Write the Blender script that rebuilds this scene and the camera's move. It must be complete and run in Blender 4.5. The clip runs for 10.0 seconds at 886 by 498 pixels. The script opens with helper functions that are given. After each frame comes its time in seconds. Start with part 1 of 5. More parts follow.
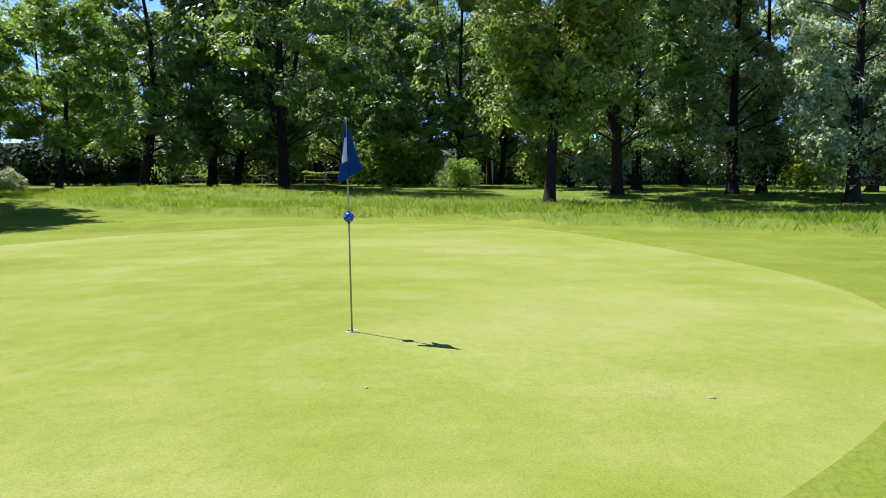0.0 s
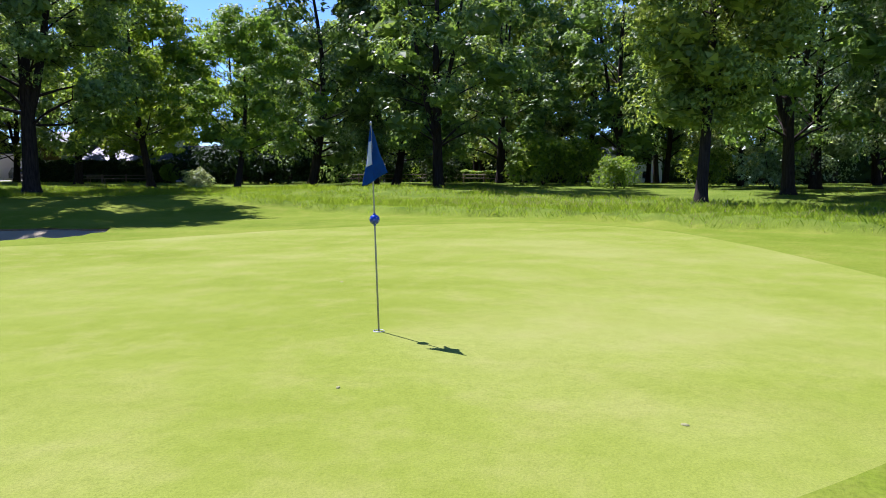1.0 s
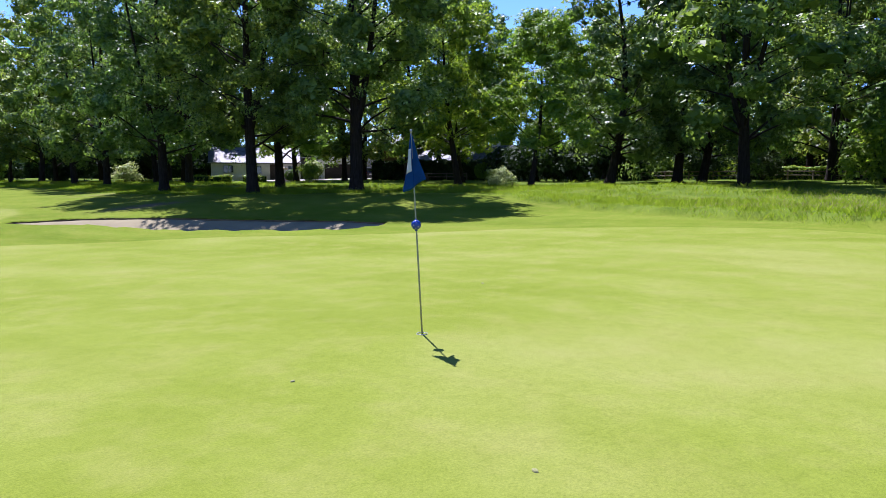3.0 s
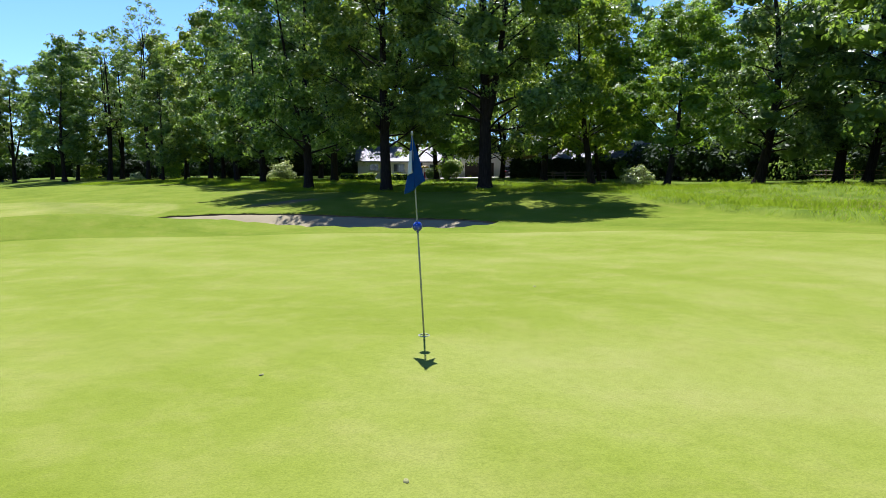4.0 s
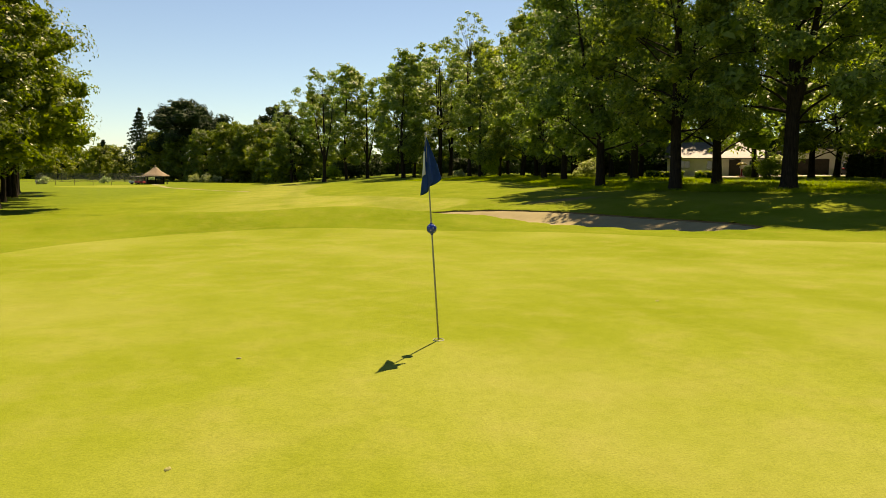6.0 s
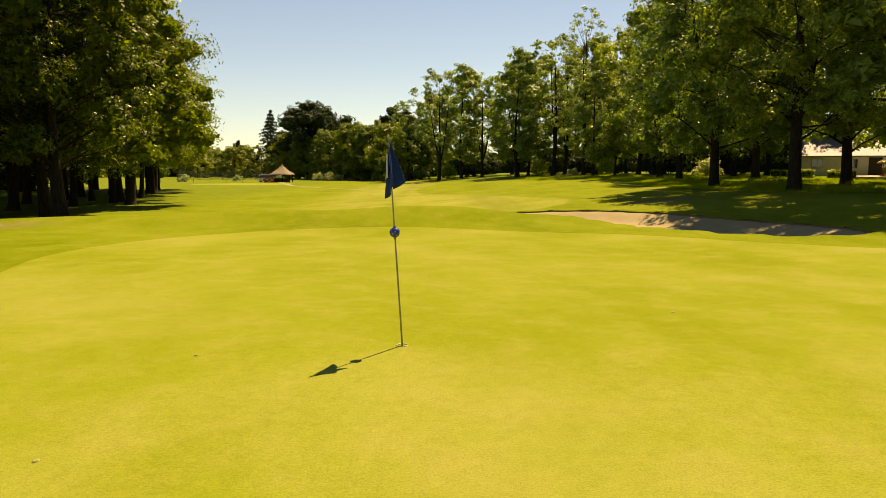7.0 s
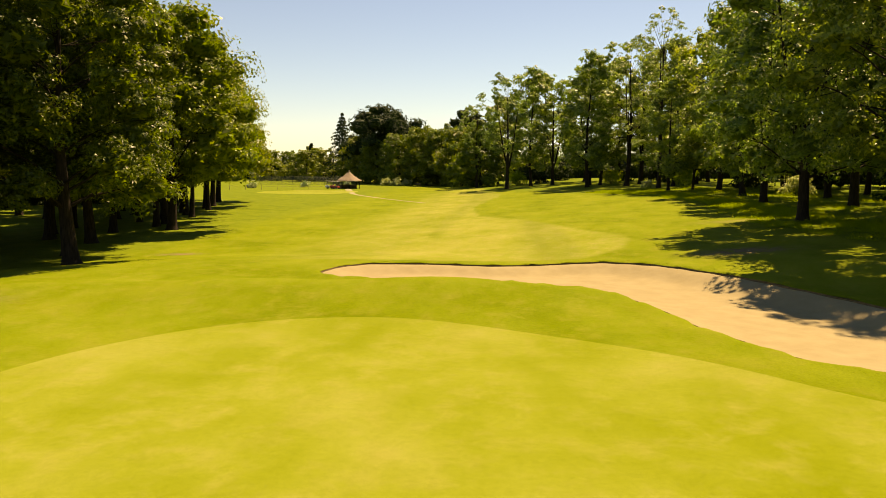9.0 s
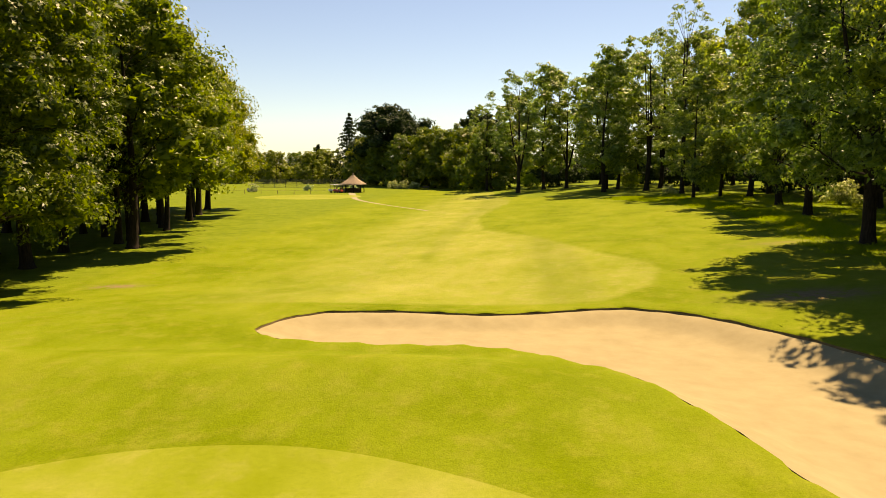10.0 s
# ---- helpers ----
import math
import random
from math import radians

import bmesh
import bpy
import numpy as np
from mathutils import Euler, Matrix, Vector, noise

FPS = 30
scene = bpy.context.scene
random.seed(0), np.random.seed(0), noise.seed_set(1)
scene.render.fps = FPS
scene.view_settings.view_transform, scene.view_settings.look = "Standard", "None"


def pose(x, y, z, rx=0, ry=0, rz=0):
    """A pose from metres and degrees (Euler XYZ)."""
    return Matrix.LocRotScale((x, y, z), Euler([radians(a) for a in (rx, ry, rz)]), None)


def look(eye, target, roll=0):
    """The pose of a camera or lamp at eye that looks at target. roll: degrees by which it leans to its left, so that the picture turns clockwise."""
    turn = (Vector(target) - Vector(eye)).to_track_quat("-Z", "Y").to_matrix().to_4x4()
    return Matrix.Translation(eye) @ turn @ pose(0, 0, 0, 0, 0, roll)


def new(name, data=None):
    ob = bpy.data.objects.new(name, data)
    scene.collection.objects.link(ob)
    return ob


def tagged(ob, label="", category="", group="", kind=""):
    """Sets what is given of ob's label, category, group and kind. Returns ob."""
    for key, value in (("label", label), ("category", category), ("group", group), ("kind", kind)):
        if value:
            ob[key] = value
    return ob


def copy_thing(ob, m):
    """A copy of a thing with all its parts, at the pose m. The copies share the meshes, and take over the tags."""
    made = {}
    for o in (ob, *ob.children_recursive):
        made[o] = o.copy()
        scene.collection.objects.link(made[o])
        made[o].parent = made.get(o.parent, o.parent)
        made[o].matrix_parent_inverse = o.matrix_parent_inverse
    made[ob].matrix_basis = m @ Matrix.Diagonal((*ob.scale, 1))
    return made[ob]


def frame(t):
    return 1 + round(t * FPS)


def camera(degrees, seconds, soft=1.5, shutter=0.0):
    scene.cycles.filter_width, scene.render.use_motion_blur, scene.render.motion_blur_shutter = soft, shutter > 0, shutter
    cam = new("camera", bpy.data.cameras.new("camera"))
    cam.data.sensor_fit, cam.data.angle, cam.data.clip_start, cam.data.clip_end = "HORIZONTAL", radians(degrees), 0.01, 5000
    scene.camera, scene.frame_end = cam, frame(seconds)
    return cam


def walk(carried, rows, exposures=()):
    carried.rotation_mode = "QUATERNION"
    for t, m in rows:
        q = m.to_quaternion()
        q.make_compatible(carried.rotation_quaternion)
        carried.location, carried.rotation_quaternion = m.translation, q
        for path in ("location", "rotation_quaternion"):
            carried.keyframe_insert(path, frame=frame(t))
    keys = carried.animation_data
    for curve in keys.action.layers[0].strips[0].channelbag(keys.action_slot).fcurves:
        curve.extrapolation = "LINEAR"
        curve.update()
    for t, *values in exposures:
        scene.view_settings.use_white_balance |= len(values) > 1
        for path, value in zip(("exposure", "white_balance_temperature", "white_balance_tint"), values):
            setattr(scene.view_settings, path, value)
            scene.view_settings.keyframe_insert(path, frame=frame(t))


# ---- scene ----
cam = camera(64.2, 10.0, soft=0.8)
PATH = [
    (0, (-7.043, -0.871, 1.5), (-5.052, -0.884, 1.317), 0.2),
    (0.5, (-7.017, -1.586, 1.538), (-5.038, -1.366, 1.35), 0.0),
    (1, (-6.833, -2.309, 1.553), (-4.897, -1.847, 1.363), 0.2),
    (1.5, (-6.624, -2.962, 1.579), (-4.754, -2.279, 1.386), 0.2),
    (2, (-6.348, -3.659, 1.618), (-4.576, -2.752, 1.421), 0.2),
    (2.5, (-5.966, -4.319, 1.651), (-4.313, -3.211, 1.45), 0.3),
    (2.7, (-5.783, -4.54, 1.653), (-4.179, -3.363, 1.452), 0.2),
    (4, (-4.368, -5.89, 1.699), (-3.14, -4.324, 1.491), 0.2),
    (4.5, (-3.725, -6.335, 1.728), (-2.688, -4.637, 1.517), 0.4),
    (5, (-2.998, -6.61, 1.739), (-2.165, -4.804, 1.525), 0.5),
    (5.5, (-2.266, -6.832, 1.744), (-1.634, -4.947, 1.528), 0.3),
    (6, (-1.454, -7.026, 1.757), (-1.04, -5.082, 1.537), 0.3),
    (6.2, (-1.128, -7.075, 1.762), (-0.795, -5.115, 1.54), 0.3),
    (7.3, (0.637, -7.046, 1.822), (0.652, -5.059, 1.595), 0.3),
    (7.5, (0.981, -6.969, 1.828), (0.964, -4.982, 1.599), 0.3),
    (7.7, (1.269, -6.894, 1.852), (1.226, -4.908, 1.622), 0.3),
    (8, (1.602, -6.437, 2.043), (1.529, -4.452, 1.81), 0.3),
    (8.2, (1.781, -5.763, 2.379), (1.685, -3.779, 2.144), 0.4),
    (8.3, (1.892, -5.262, 2.69), (1.78, -3.279, 2.453), 0.4),
    (8.5, (2.11, -4.4, 3.245), (1.981, -2.418, 3.006), 0.3),
    (8.7, (2.359, -3.448, 3.798), (2.22, -1.467, 3.558), 0.4),
    (9, (2.618, -1.728, 4.337), (2.477, 0.253, 4.099), 0.3),
    (9.5, (3.077, 2.017, 4.864), (2.928, 3.997, 4.625), 0.2),
    (10, (3.432, 6.58, 5.144), (3.25, 8.557, 4.903), 0.1),
]
EXPOSURES = [(0.0, 1.51, 5450, 36), (2.7, 1.46, 5450, 34), (4.6, 1.33, 6050, 17), (5.4, 1.22, 9000, 13), (6.2, 1.18, 12500, 17), (7.3, 1.2, 17000, 23), (9.0, 1.28, 16300, 24.5), (10.0, 1.37, 12900, 24)]
walk(cam, [(t, look(e, g, r)) for t, e, g, r in PATH], EXPOSURES)

# ---- world and sun ----
SUN_DIR = Vector((0.50, 0.86, 1.66)).normalized()
world = bpy.data.worlds.new("sky")
scene.world = world
world.use_nodes = True
wn = world.node_tree
sky = wn.nodes.new("ShaderNodeTexSky")
sky.sky_type = "NISHITA"
sky.sun_disc = False
sky.sun_elevation = math.asin(SUN_DIR.z)
sky.sun_rotation = math.atan2(SUN_DIR.x, SUN_DIR.y)
sky.altitude = 300
sky.air_density, sky.dust_density, sky.ozone_density = 1.0, 0.1, 2.5
clear = wn.nodes.new("ShaderNodeMix")
clear.data_type, clear.blend_type = "RGBA", "MULTIPLY"
clear.inputs[0].default_value, clear.inputs[7].default_value = 1.0, (0.73, 0.97, 1.26, 1)
wn.links.new(sky.outputs[0], clear.inputs[6])
wn.links.new(clear.outputs[2], wn.nodes["Background"].inputs[0])
wn.nodes["Background"].inputs[1].default_value = 0.059
sun_data = bpy.data.lights.new("sun", "SUN")
sun_data.energy, sun_data.angle, sun_data.color = 5.0, radians(0.5), (1.0, 0.95, 0.86)
sun = new("sun", sun_data)
sun.matrix_world = look(SUN_DIR * 80, (0, 0, 0))


# ---- materials ----
def base_material(name, rough=0.8, spec=0.3):
    m = bpy.data.materials.new(name)
    m.use_nodes = True
    b = m.node_tree.nodes["Principled BSDF"]
    b.inputs["Roughness"].default_value = rough
    b.inputs["Specular IOR Level"].default_value = spec
    return m, m.node_tree, b


def node(nt, kind, **values):
    n = nt.nodes.new(kind)
    for k, v in values.items():
        n.inputs[k].default_value = v
    return n


def coords(nt):
    return nt.nodes.new("ShaderNodeNewGeometry").outputs["Position"]


def noise_of(nt, vec, scale, detail=3.0, rough=0.55, stretch=None):
    if stretch:
        mp = nt.nodes.new("ShaderNodeMapping")
        mp.inputs["Scale"].default_value = stretch[:3]
        mp.inputs["Rotation"].default_value = (0, 0, stretch[3])
        nt.links.new(vec, mp.inputs["Vector"])
        vec = mp.outputs[0]
    n = node(nt, "ShaderNodeTexNoise", Scale=scale, Detail=detail, Roughness=rough)
    nt.links.new(vec, n.inputs["Vector"])
    return n.outputs["Fac"]


def ramp(nt, fac, *stops):
    r = nt.nodes.new("ShaderNodeValToRGB")
    while len(r.color_ramp.elements) < len(stops):
        r.color_ramp.elements.new(0.5)
    for e, (p, c) in zip(r.color_ramp.elements, stops):
        e.position = p
        e.color = (*c, 1) if len(c) == 3 else c
    nt.links.new(fac, r.inputs[0])
    return r.outputs[0]


def mix(nt, fac, a, b, blend="MIX"):
    n = nt.nodes.new("ShaderNodeMix")
    n.data_type, n.blend_type = "RGBA", blend
    for sock, v in ((n.inputs[0], fac), (n.inputs[6], a), (n.inputs[7], b)):
        if isinstance(v, (int, float)):
            sock.default_value = v
        elif isinstance(v, tuple):
            sock.default_value = (*v, 1)
        else:
            nt.links.new(v, sock)
    return n.outputs[2]


def bump(nt, b, height, strength, distance):
    n = node(nt, "ShaderNodeBump", Strength=strength, Distance=distance)
    nt.links.new(height, n.inputs["Height"])
    nt.links.new(n.outputs[0], b.inputs["Normal"])


def attribute(nt, name):
    a = nt.nodes.new("ShaderNodeAttribute")
    a.attribute_name = name
    return a.outputs["Fac"]


def turf(nt, vec, dark, mid, light, dry, grain=45.0):
    """A mown sward: broad patches, small blotches and the grain of the blades."""
    broad = noise_of(nt, vec, 0.16, 4, 0.6)
    blotch = noise_of(nt, vec, 1.3, 5, 0.65)
    fine = noise_of(nt, vec, grain, 4, 0.75)
    col = ramp(nt, broad, (0.34, dark), (0.5, mid), (0.66, light))
    col = mix(nt, ramp(nt, blotch, (0.48, (0, 0, 0)), (0.75, (0.75,) * 3)), col, dry)
    streak = noise_of(nt, vec, 1.0, 3, 0.6, (0.55, 0.28, 1.0, 0.5))
    col = mix(nt, 0.7, col, ramp(nt, streak, (0.34, (0.86, 0.90, 0.66)), (0.5, (1, 1, 1)), (0.66, (1.10, 1.07, 1.30))), "MULTIPLY")
    mott = noise_of(nt, vec, 7.0, 4, 0.7)
    col = mix(nt, 0.55, col, ramp(nt, mott, (0.3, (0.82, 0.86, 0.7)), (0.5, (1, 1, 1)), (0.72, (1.14, 1.12, 1.25))), "MULTIPLY")
    col = mix(nt, 0.6, col, ramp(nt, fine, (0.28, (0.55, 0.58, 0.5)), (0.5, (1, 1, 1)), (0.75, (1.35, 1.32, 1.2))), "MULTIPLY")
    return col, fine, blotch


def turf_material(name, dark, mid, light, dry, grain, relief):
    m, nt, b = base_material(name, 1.0, 0.03)
    b.inputs["Sheen Weight"].default_value, b.inputs["Sheen Roughness"].default_value = 0.085, 0.5
    b.inputs["Sheen Tint"].default_value = (0.92, 1.0, 0.22, 1)
    vec = coords(nt)
    col, fine, blotch = turf(nt, vec, dark, mid, light, dry, grain)
    nt.links.new(col, b.inputs["Base Color"])
    bump(nt, b, fine, relief, 0.02)
    return m


M_GREEN = turf_material("green_turf", (0.110, 0.144, 0.011), (0.132, 0.165, 0.020), (0.158, 0.180, 0.036), (0.165, 0.176, 0.039), 55.0, 0.35)


def ground_material():
    m, nt, b = base_material("course_grass", 1.0, 0.03)
    vec = coords(nt)
    rough, fine, _ = turf(nt, vec, (0.082, 0.120, 0.008), (0.102, 0.142, 0.011), (0.122, 0.156, 0.015), (0.144, 0.157, 0.024), 24.0)
    fair, _, _ = turf(nt, vec, (0.116, 0.149, 0.020), (0.137, 0.165, 0.028), (0.155, 0.176, 0.038), (0.163, 0.167, 0.048), 40.0)
    stripes = noise_of(nt, vec, 1.0, 2, 0.5, (0.22, 0.012, 1.0, 0.10))
    fair = mix(nt, 0.6, fair, ramp(nt, stripes, (0.38, (0.84, 0.87, 0.8)), (0.6, (1.22, 1.18, 1.2))), "MULTIPLY")
    wild = ramp(nt, noise_of(nt, vec, 0.8, 5, 0.7), (0.3, (0.056, 0.092, 0.008)), (0.55, (0.090, 0.131, 0.014)), (0.75, (0.123, 0.146, 0.023)))
    sand = ramp(nt, noise_of(nt, vec, 9.0, 5, 0.7), (0.3, (0.110, 0.078, 0.043)), (0.7, (0.180, 0.137, 0.082)))
    col = mix(nt, attribute(nt, "mown"), rough, fair)
    col = mix(nt, attribute(nt, "wild"), col, wild)
    bare = nt.nodes.new("ShaderNodeMath")
    bare.operation = "MULTIPLY"
    nt.links.new(attribute(nt, "bare"), bare.inputs[0])
    nt.links.new(ramp(nt, noise_of(nt, vec, 1.7, 5, 0.7), (0.36, (0, 0, 0)), (0.56, (1, 1, 1))), bare.inputs[1])
    col = mix(nt, bare.outputs[0], col, sand)
    nt.links.new(col, b.inputs["Base Color"])
    bump(nt, b, noise_of(nt, vec, 14.0, 6, 0.8), 0.5, 0.06)
    return m


M_GROUND = ground_material()


def simple_material(name, c1, c2, scale, rough=0.7, spec=0.3, metal=0.0, relief=0.0, stretch=None):
    m, nt, b = base_material(name, rough, spec)
    vec = nt.nodes.new("ShaderNodeTexCoord").outputs["Object"]
    n = noise_of(nt, vec, scale, 5, 0.65, stretch)
    nt.links.new(ramp(nt, n, (0.3, c1), (0.7, c2)), b.inputs["Base Color"])
    b.inputs["Metallic"].default_value = metal
    if relief:
        bump(nt, b, n, relief, 0.03)
    return m


def leaf_material(name, dark, mid, light, through_light=0.3, gloss=0.45, spec=0.28):
    m, nt, b = base_material(name, gloss, spec)
    geo = nt.nodes.new("ShaderNodeNewGeometry")
    info = nt.nodes.new("ShaderNodeObjectInfo")
    col = ramp(nt, geo.outputs["Random Per Island"], (0.0, dark), (0.5, mid), (1.0, light))
    tint = ramp(nt, info.outputs["Random"], (0.0, (0.78, 0.88, 0.95)), (0.5, (1.0, 1.0, 1.0)), (1.0, (1.28, 1.10, 0.78)))
    col = mix(nt, 1.0, col, tint, "MULTIPLY")
    nt.links.new(col, b.inputs["Base Color"])
    tr = nt.nodes.new("ShaderNodeBsdfTranslucent")
    nt.links.new(mix(nt, 1.0, col, (1.5, 1.55, 0.7), "MULTIPLY"), tr.inputs["Color"])
    mx = nt.nodes.new("ShaderNodeMixShader")
    mx.inputs[0].default_value = through_light
    nt.links.new(b.outputs[0], mx.inputs[1])
    nt.links.new(tr.outputs[0], mx.inputs[2])
    nt.links.new(mx.outputs[0], nt.nodes["Material Output"].inputs[0])
    return m


def cloth_light(m, colour, amount):
    """Lets light through a thin cloth."""
    nt = m.node_tree
    tr = nt.nodes.new("ShaderNodeBsdfTranslucent")
    tr.inputs["Color"].default_value = (*colour, 1)
    mx = nt.nodes.new("ShaderNodeMixShader")
    mx.inputs[0].default_value = amount
    nt.links.new(nt.nodes["Principled BSDF"].outputs[0], mx.inputs[1])
    nt.links.new(tr.outputs[0], mx.inputs[2])
    nt.links.new(mx.outputs[0], nt.nodes["Material Output"].inputs[0])


M_LEAF = leaf_material("leaf_green", (0.059, 0.106, 0.020), (0.126, 0.196, 0.038), (0.225, 0.310, 0.081), 0.42)
# Leaf green darkened: the shaded side of the west grove is put into the colour.
M_LEAF_SHADED = leaf_material("leaf_shaded", (0.024, 0.051, 0.005), (0.057, 0.097, 0.009), (0.113, 0.159, 0.017), 0.42)
M_LEAF_BRIGHT = leaf_material("leaf_fresh", (0.086, 0.146, 0.013), (0.155, 0.236, 0.021), (0.240, 0.318, 0.034), 0.5)
M_LEAF_SILVER = leaf_material("leaf_silver", (0.108, 0.162, 0.068), (0.225, 0.297, 0.149), (0.441, 0.513, 0.333), 0.4, 0.4)
# Sunlit brightness and silvery highlights are put into this grey-green leaf colour.
M_LEAF_MASS = leaf_material("leaf_grey_green_lit", (0.067, 0.113, 0.023), (0.134, 0.197, 0.048), (0.252, 0.323, 0.110), 0.42)
M_LEAF_OLIVE = leaf_material("leaf_olive", (0.050, 0.087, 0.008), (0.099, 0.150, 0.013), (0.165, 0.212, 0.024), 0.42)
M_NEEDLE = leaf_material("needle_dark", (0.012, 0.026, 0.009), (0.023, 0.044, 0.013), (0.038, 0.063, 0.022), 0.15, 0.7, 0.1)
M_BARK = simple_material("bark", (0.011, 0.008, 0.006), (0.038, 0.030, 0.022), 2.2, 0.95, 0.1, 0, 0.9, (6, 6, 0.8, 0))
M_SAND = simple_material("bunker_sand", (0.189, 0.162, 0.089), (0.226, 0.198, 0.112), 1.2, 0.95, 0.1, 0, 0.35)
M_SOIL = simple_material("soil", (0.066, 0.051, 0.024), (0.144, 0.114, 0.060), 6, 0.95, 0.1, 0, 0.6)
M_BLADE = leaf_material("grass_blade", (0.108, 0.180, 0.011), (0.149, 0.225, 0.016), (0.198, 0.261, 0.029), 0.55, 0.8, 0.08)
M_SEED = leaf_material("grass_seed", (0.216, 0.180, 0.081), (0.288, 0.234, 0.126), (0.360, 0.297, 0.180), 0.45, 0.9, 0.05)


# ---- mesh helpers ----
def part(name, bm, material, parent=None, label="", smooth=True):
    me = bpy.data.meshes.new(name)
    bm.to_mesh(me)
    bm.free()
    return link_mesh(name, me, material, parent, label, smooth)


def link_mesh(name, me, material, parent=None, label="", smooth=True):
    if material and not me.materials:
        me.materials.append(material)
    if smooth:
        me.shade_smooth()
    ob = new(name, me)
    if parent:
        ob.parent = parent
    if label:
        ob["label"] = label
    return ob


def raw(name, verts, faces, material, parent=None, label="", smooth=True):
    me = bpy.data.meshes.new(name)
    verts = np.asarray(verts, dtype=np.float32)
    if isinstance(faces, np.ndarray):
        k = faces.shape[1]
        me.vertices.add(len(verts))
        me.vertices.foreach_set("co", verts.ravel())
        me.loops.add(faces.size)
        me.loops.foreach_set("vertex_index", faces.ravel().astype(np.int32))
        me.polygons.add(len(faces))
        me.polygons.foreach_set("loop_start", np.arange(0, faces.size, k, dtype=np.int32))
        me.update(calc_edges=True)
    else:
        me.from_pydata([tuple(map(float, v)) for v in verts], [], faces)
    return link_mesh(name, me, material, parent, label, smooth)


def empty(name, m, label, category, group="", kind=""):
    ob = new(name)
    ob.matrix_world = m
    return tagged(ob, label, category, group, kind)


def tube(points, radii, sides=8):
    """Verts and quads of a tube along points."""
    pts = np.array(points, float)
    v, f = [], []
    for i, p in enumerate(pts):
        d = pts[min(i + 1, len(pts) - 1)] - pts[max(i - 1, 0)]
        d = d / (np.linalg.norm(d) + 1e-9)
        a = np.cross(d, (0, 1, 0) if abs(d[1]) < 0.9 else (1, 0, 0))
        a /= np.linalg.norm(a)
        b = np.cross(d, a)
        for k in range(sides):
            w = 2 * math.pi * k / sides
            v.append(p + radii[i] * (math.cos(w) * a + math.sin(w) * b))
    for i in range(len(pts) - 1):
        for k in range(sides):
            n = (k + 1) % sides
            f.append((i * sides + k, i * sides + n, (i + 1) * sides + n, (i + 1) * sides + k))
    return v, f


def smoothstep(a, b, x):
    t = np.clip((np.asarray(x, float) - a) / (b - a), 0, 1)
    return t * t * (3 - 2 * t)


# ---- the lie of the land ----
GREEN_C = (3.5, 6.0)
GREEN_R = [(-52, 13.9), (-37, 15.4), (-16, 14.0), (8, 11.6), (28, 9.4), (48, 9.0), (67, 10.0), (84, 11.4), (108, 14.4), (124, 15.4),
           (136, 14.9), (149, 13.9), (180, 10.9), (205, 10.6), (230, 11.2), (262, 12.6), (291, 13.0)]


def green_radius(ang):
    a = np.array([p[0] for p in GREEN_R], float)
    r = np.array([p[1] for p in GREEN_R], float)
    fine = np.arange(-60, 300, 2.0)
    vals = np.interp(fine, np.r_[a[-1] - 360, a, a[0] + 360], np.r_[r[-1], r, r[0]])
    kern = np.hanning(15)
    kern /= kern.sum()
    vals = np.convolve(np.r_[vals[-20:], vals, vals[:20]], kern, "same")[20:-20]
    return np.interp((np.asarray(ang) + 60) % 360 - 60, np.r_[fine, 300], np.r_[vals, vals[0]])


BUNKER_TOP = [(-5.3, 30.2), (-4.9, 32.0), (-3.6, 33.4), (-1.0, 34.0), (1.3, 33.8), (3.5, 34.0), (5.8, 35.2), (8.1, 35.6), (10.1, 34.4), (11.8, 32.2), (13.2, 29.8), (14.6, 27.0), (16.0, 23.2), (16.6, 20.0), (16.2, 17.6)]
BUNKER_LOW = [(-5.3, 30.0), (-4.6, 28.9), (-3.0, 28.5), (-1.0, 28.2), (0.9, 28.3), (2.6, 28.4), (4.2, 27.8), (5.6, 26.3), (6.9, 24.3), (7.8, 22.6), (8.4, 20.7), (8.8, 18.5), (9.5, 16.3), (10.6, 14.5), (12.6, 13.9), (15.4, 15.4)]


def curve_at(points, n):
    """n points along a smooth line through the given ones."""
    p = np.array(points, float)
    s = np.arange(len(p), dtype=float)
    q = np.linspace(0, len(p) - 1, n)
    out = np.c_[np.interp(q, s, p[:, 0]), np.interp(q, s, p[:, 1])]
    for _ in range(max(2, n // len(p))):
        out[1:-1] = (out[:-2] + 2 * out[1:-1] + out[2:]) / 4
    return out


B_TOP, B_LOW = curve_at(BUNKER_TOP, 90), curve_at(BUNKER_LOW, 90)
B_RING = np.r_[B_TOP, B_LOW[::-1]]


def signed_distance(x, y, ring):
    """Metres to a closed outline, positive inside."""
    shape = np.shape(x)
    px, py = np.ravel(x).astype(float), np.ravel(y).astype(float)
    near = (px > ring[:, 0].min() - 4) & (px < ring[:, 0].max() + 4) & (py > ring[:, 1].min() - 4) & (py < ring[:, 1].max() + 4)
    out = np.full(len(px), -4.0)
    qx, qy = px[near], py[near]
    best, inside = np.full(len(qx), 1e9), np.zeros(len(qx), bool)
    for (ax, ay), (bx, by) in zip(ring, np.roll(ring, -1, axis=0)):
        dx, dy = bx - ax, by - ay
        t = np.clip(((qx - ax) * dx + (qy - ay) * dy) / (dx * dx + dy * dy + 1e-12), 0, 1)
        best = np.minimum(best, np.hypot(qx - ax - t * dx, qy - ay - t * dy))
        if ay != by:
            inside ^= ((ay > qy) != (by > qy)) & (qx < dx * (qy - ay) / dy + ax)
    out[near] = np.where(inside, best, -best)
    return out.reshape(shape)


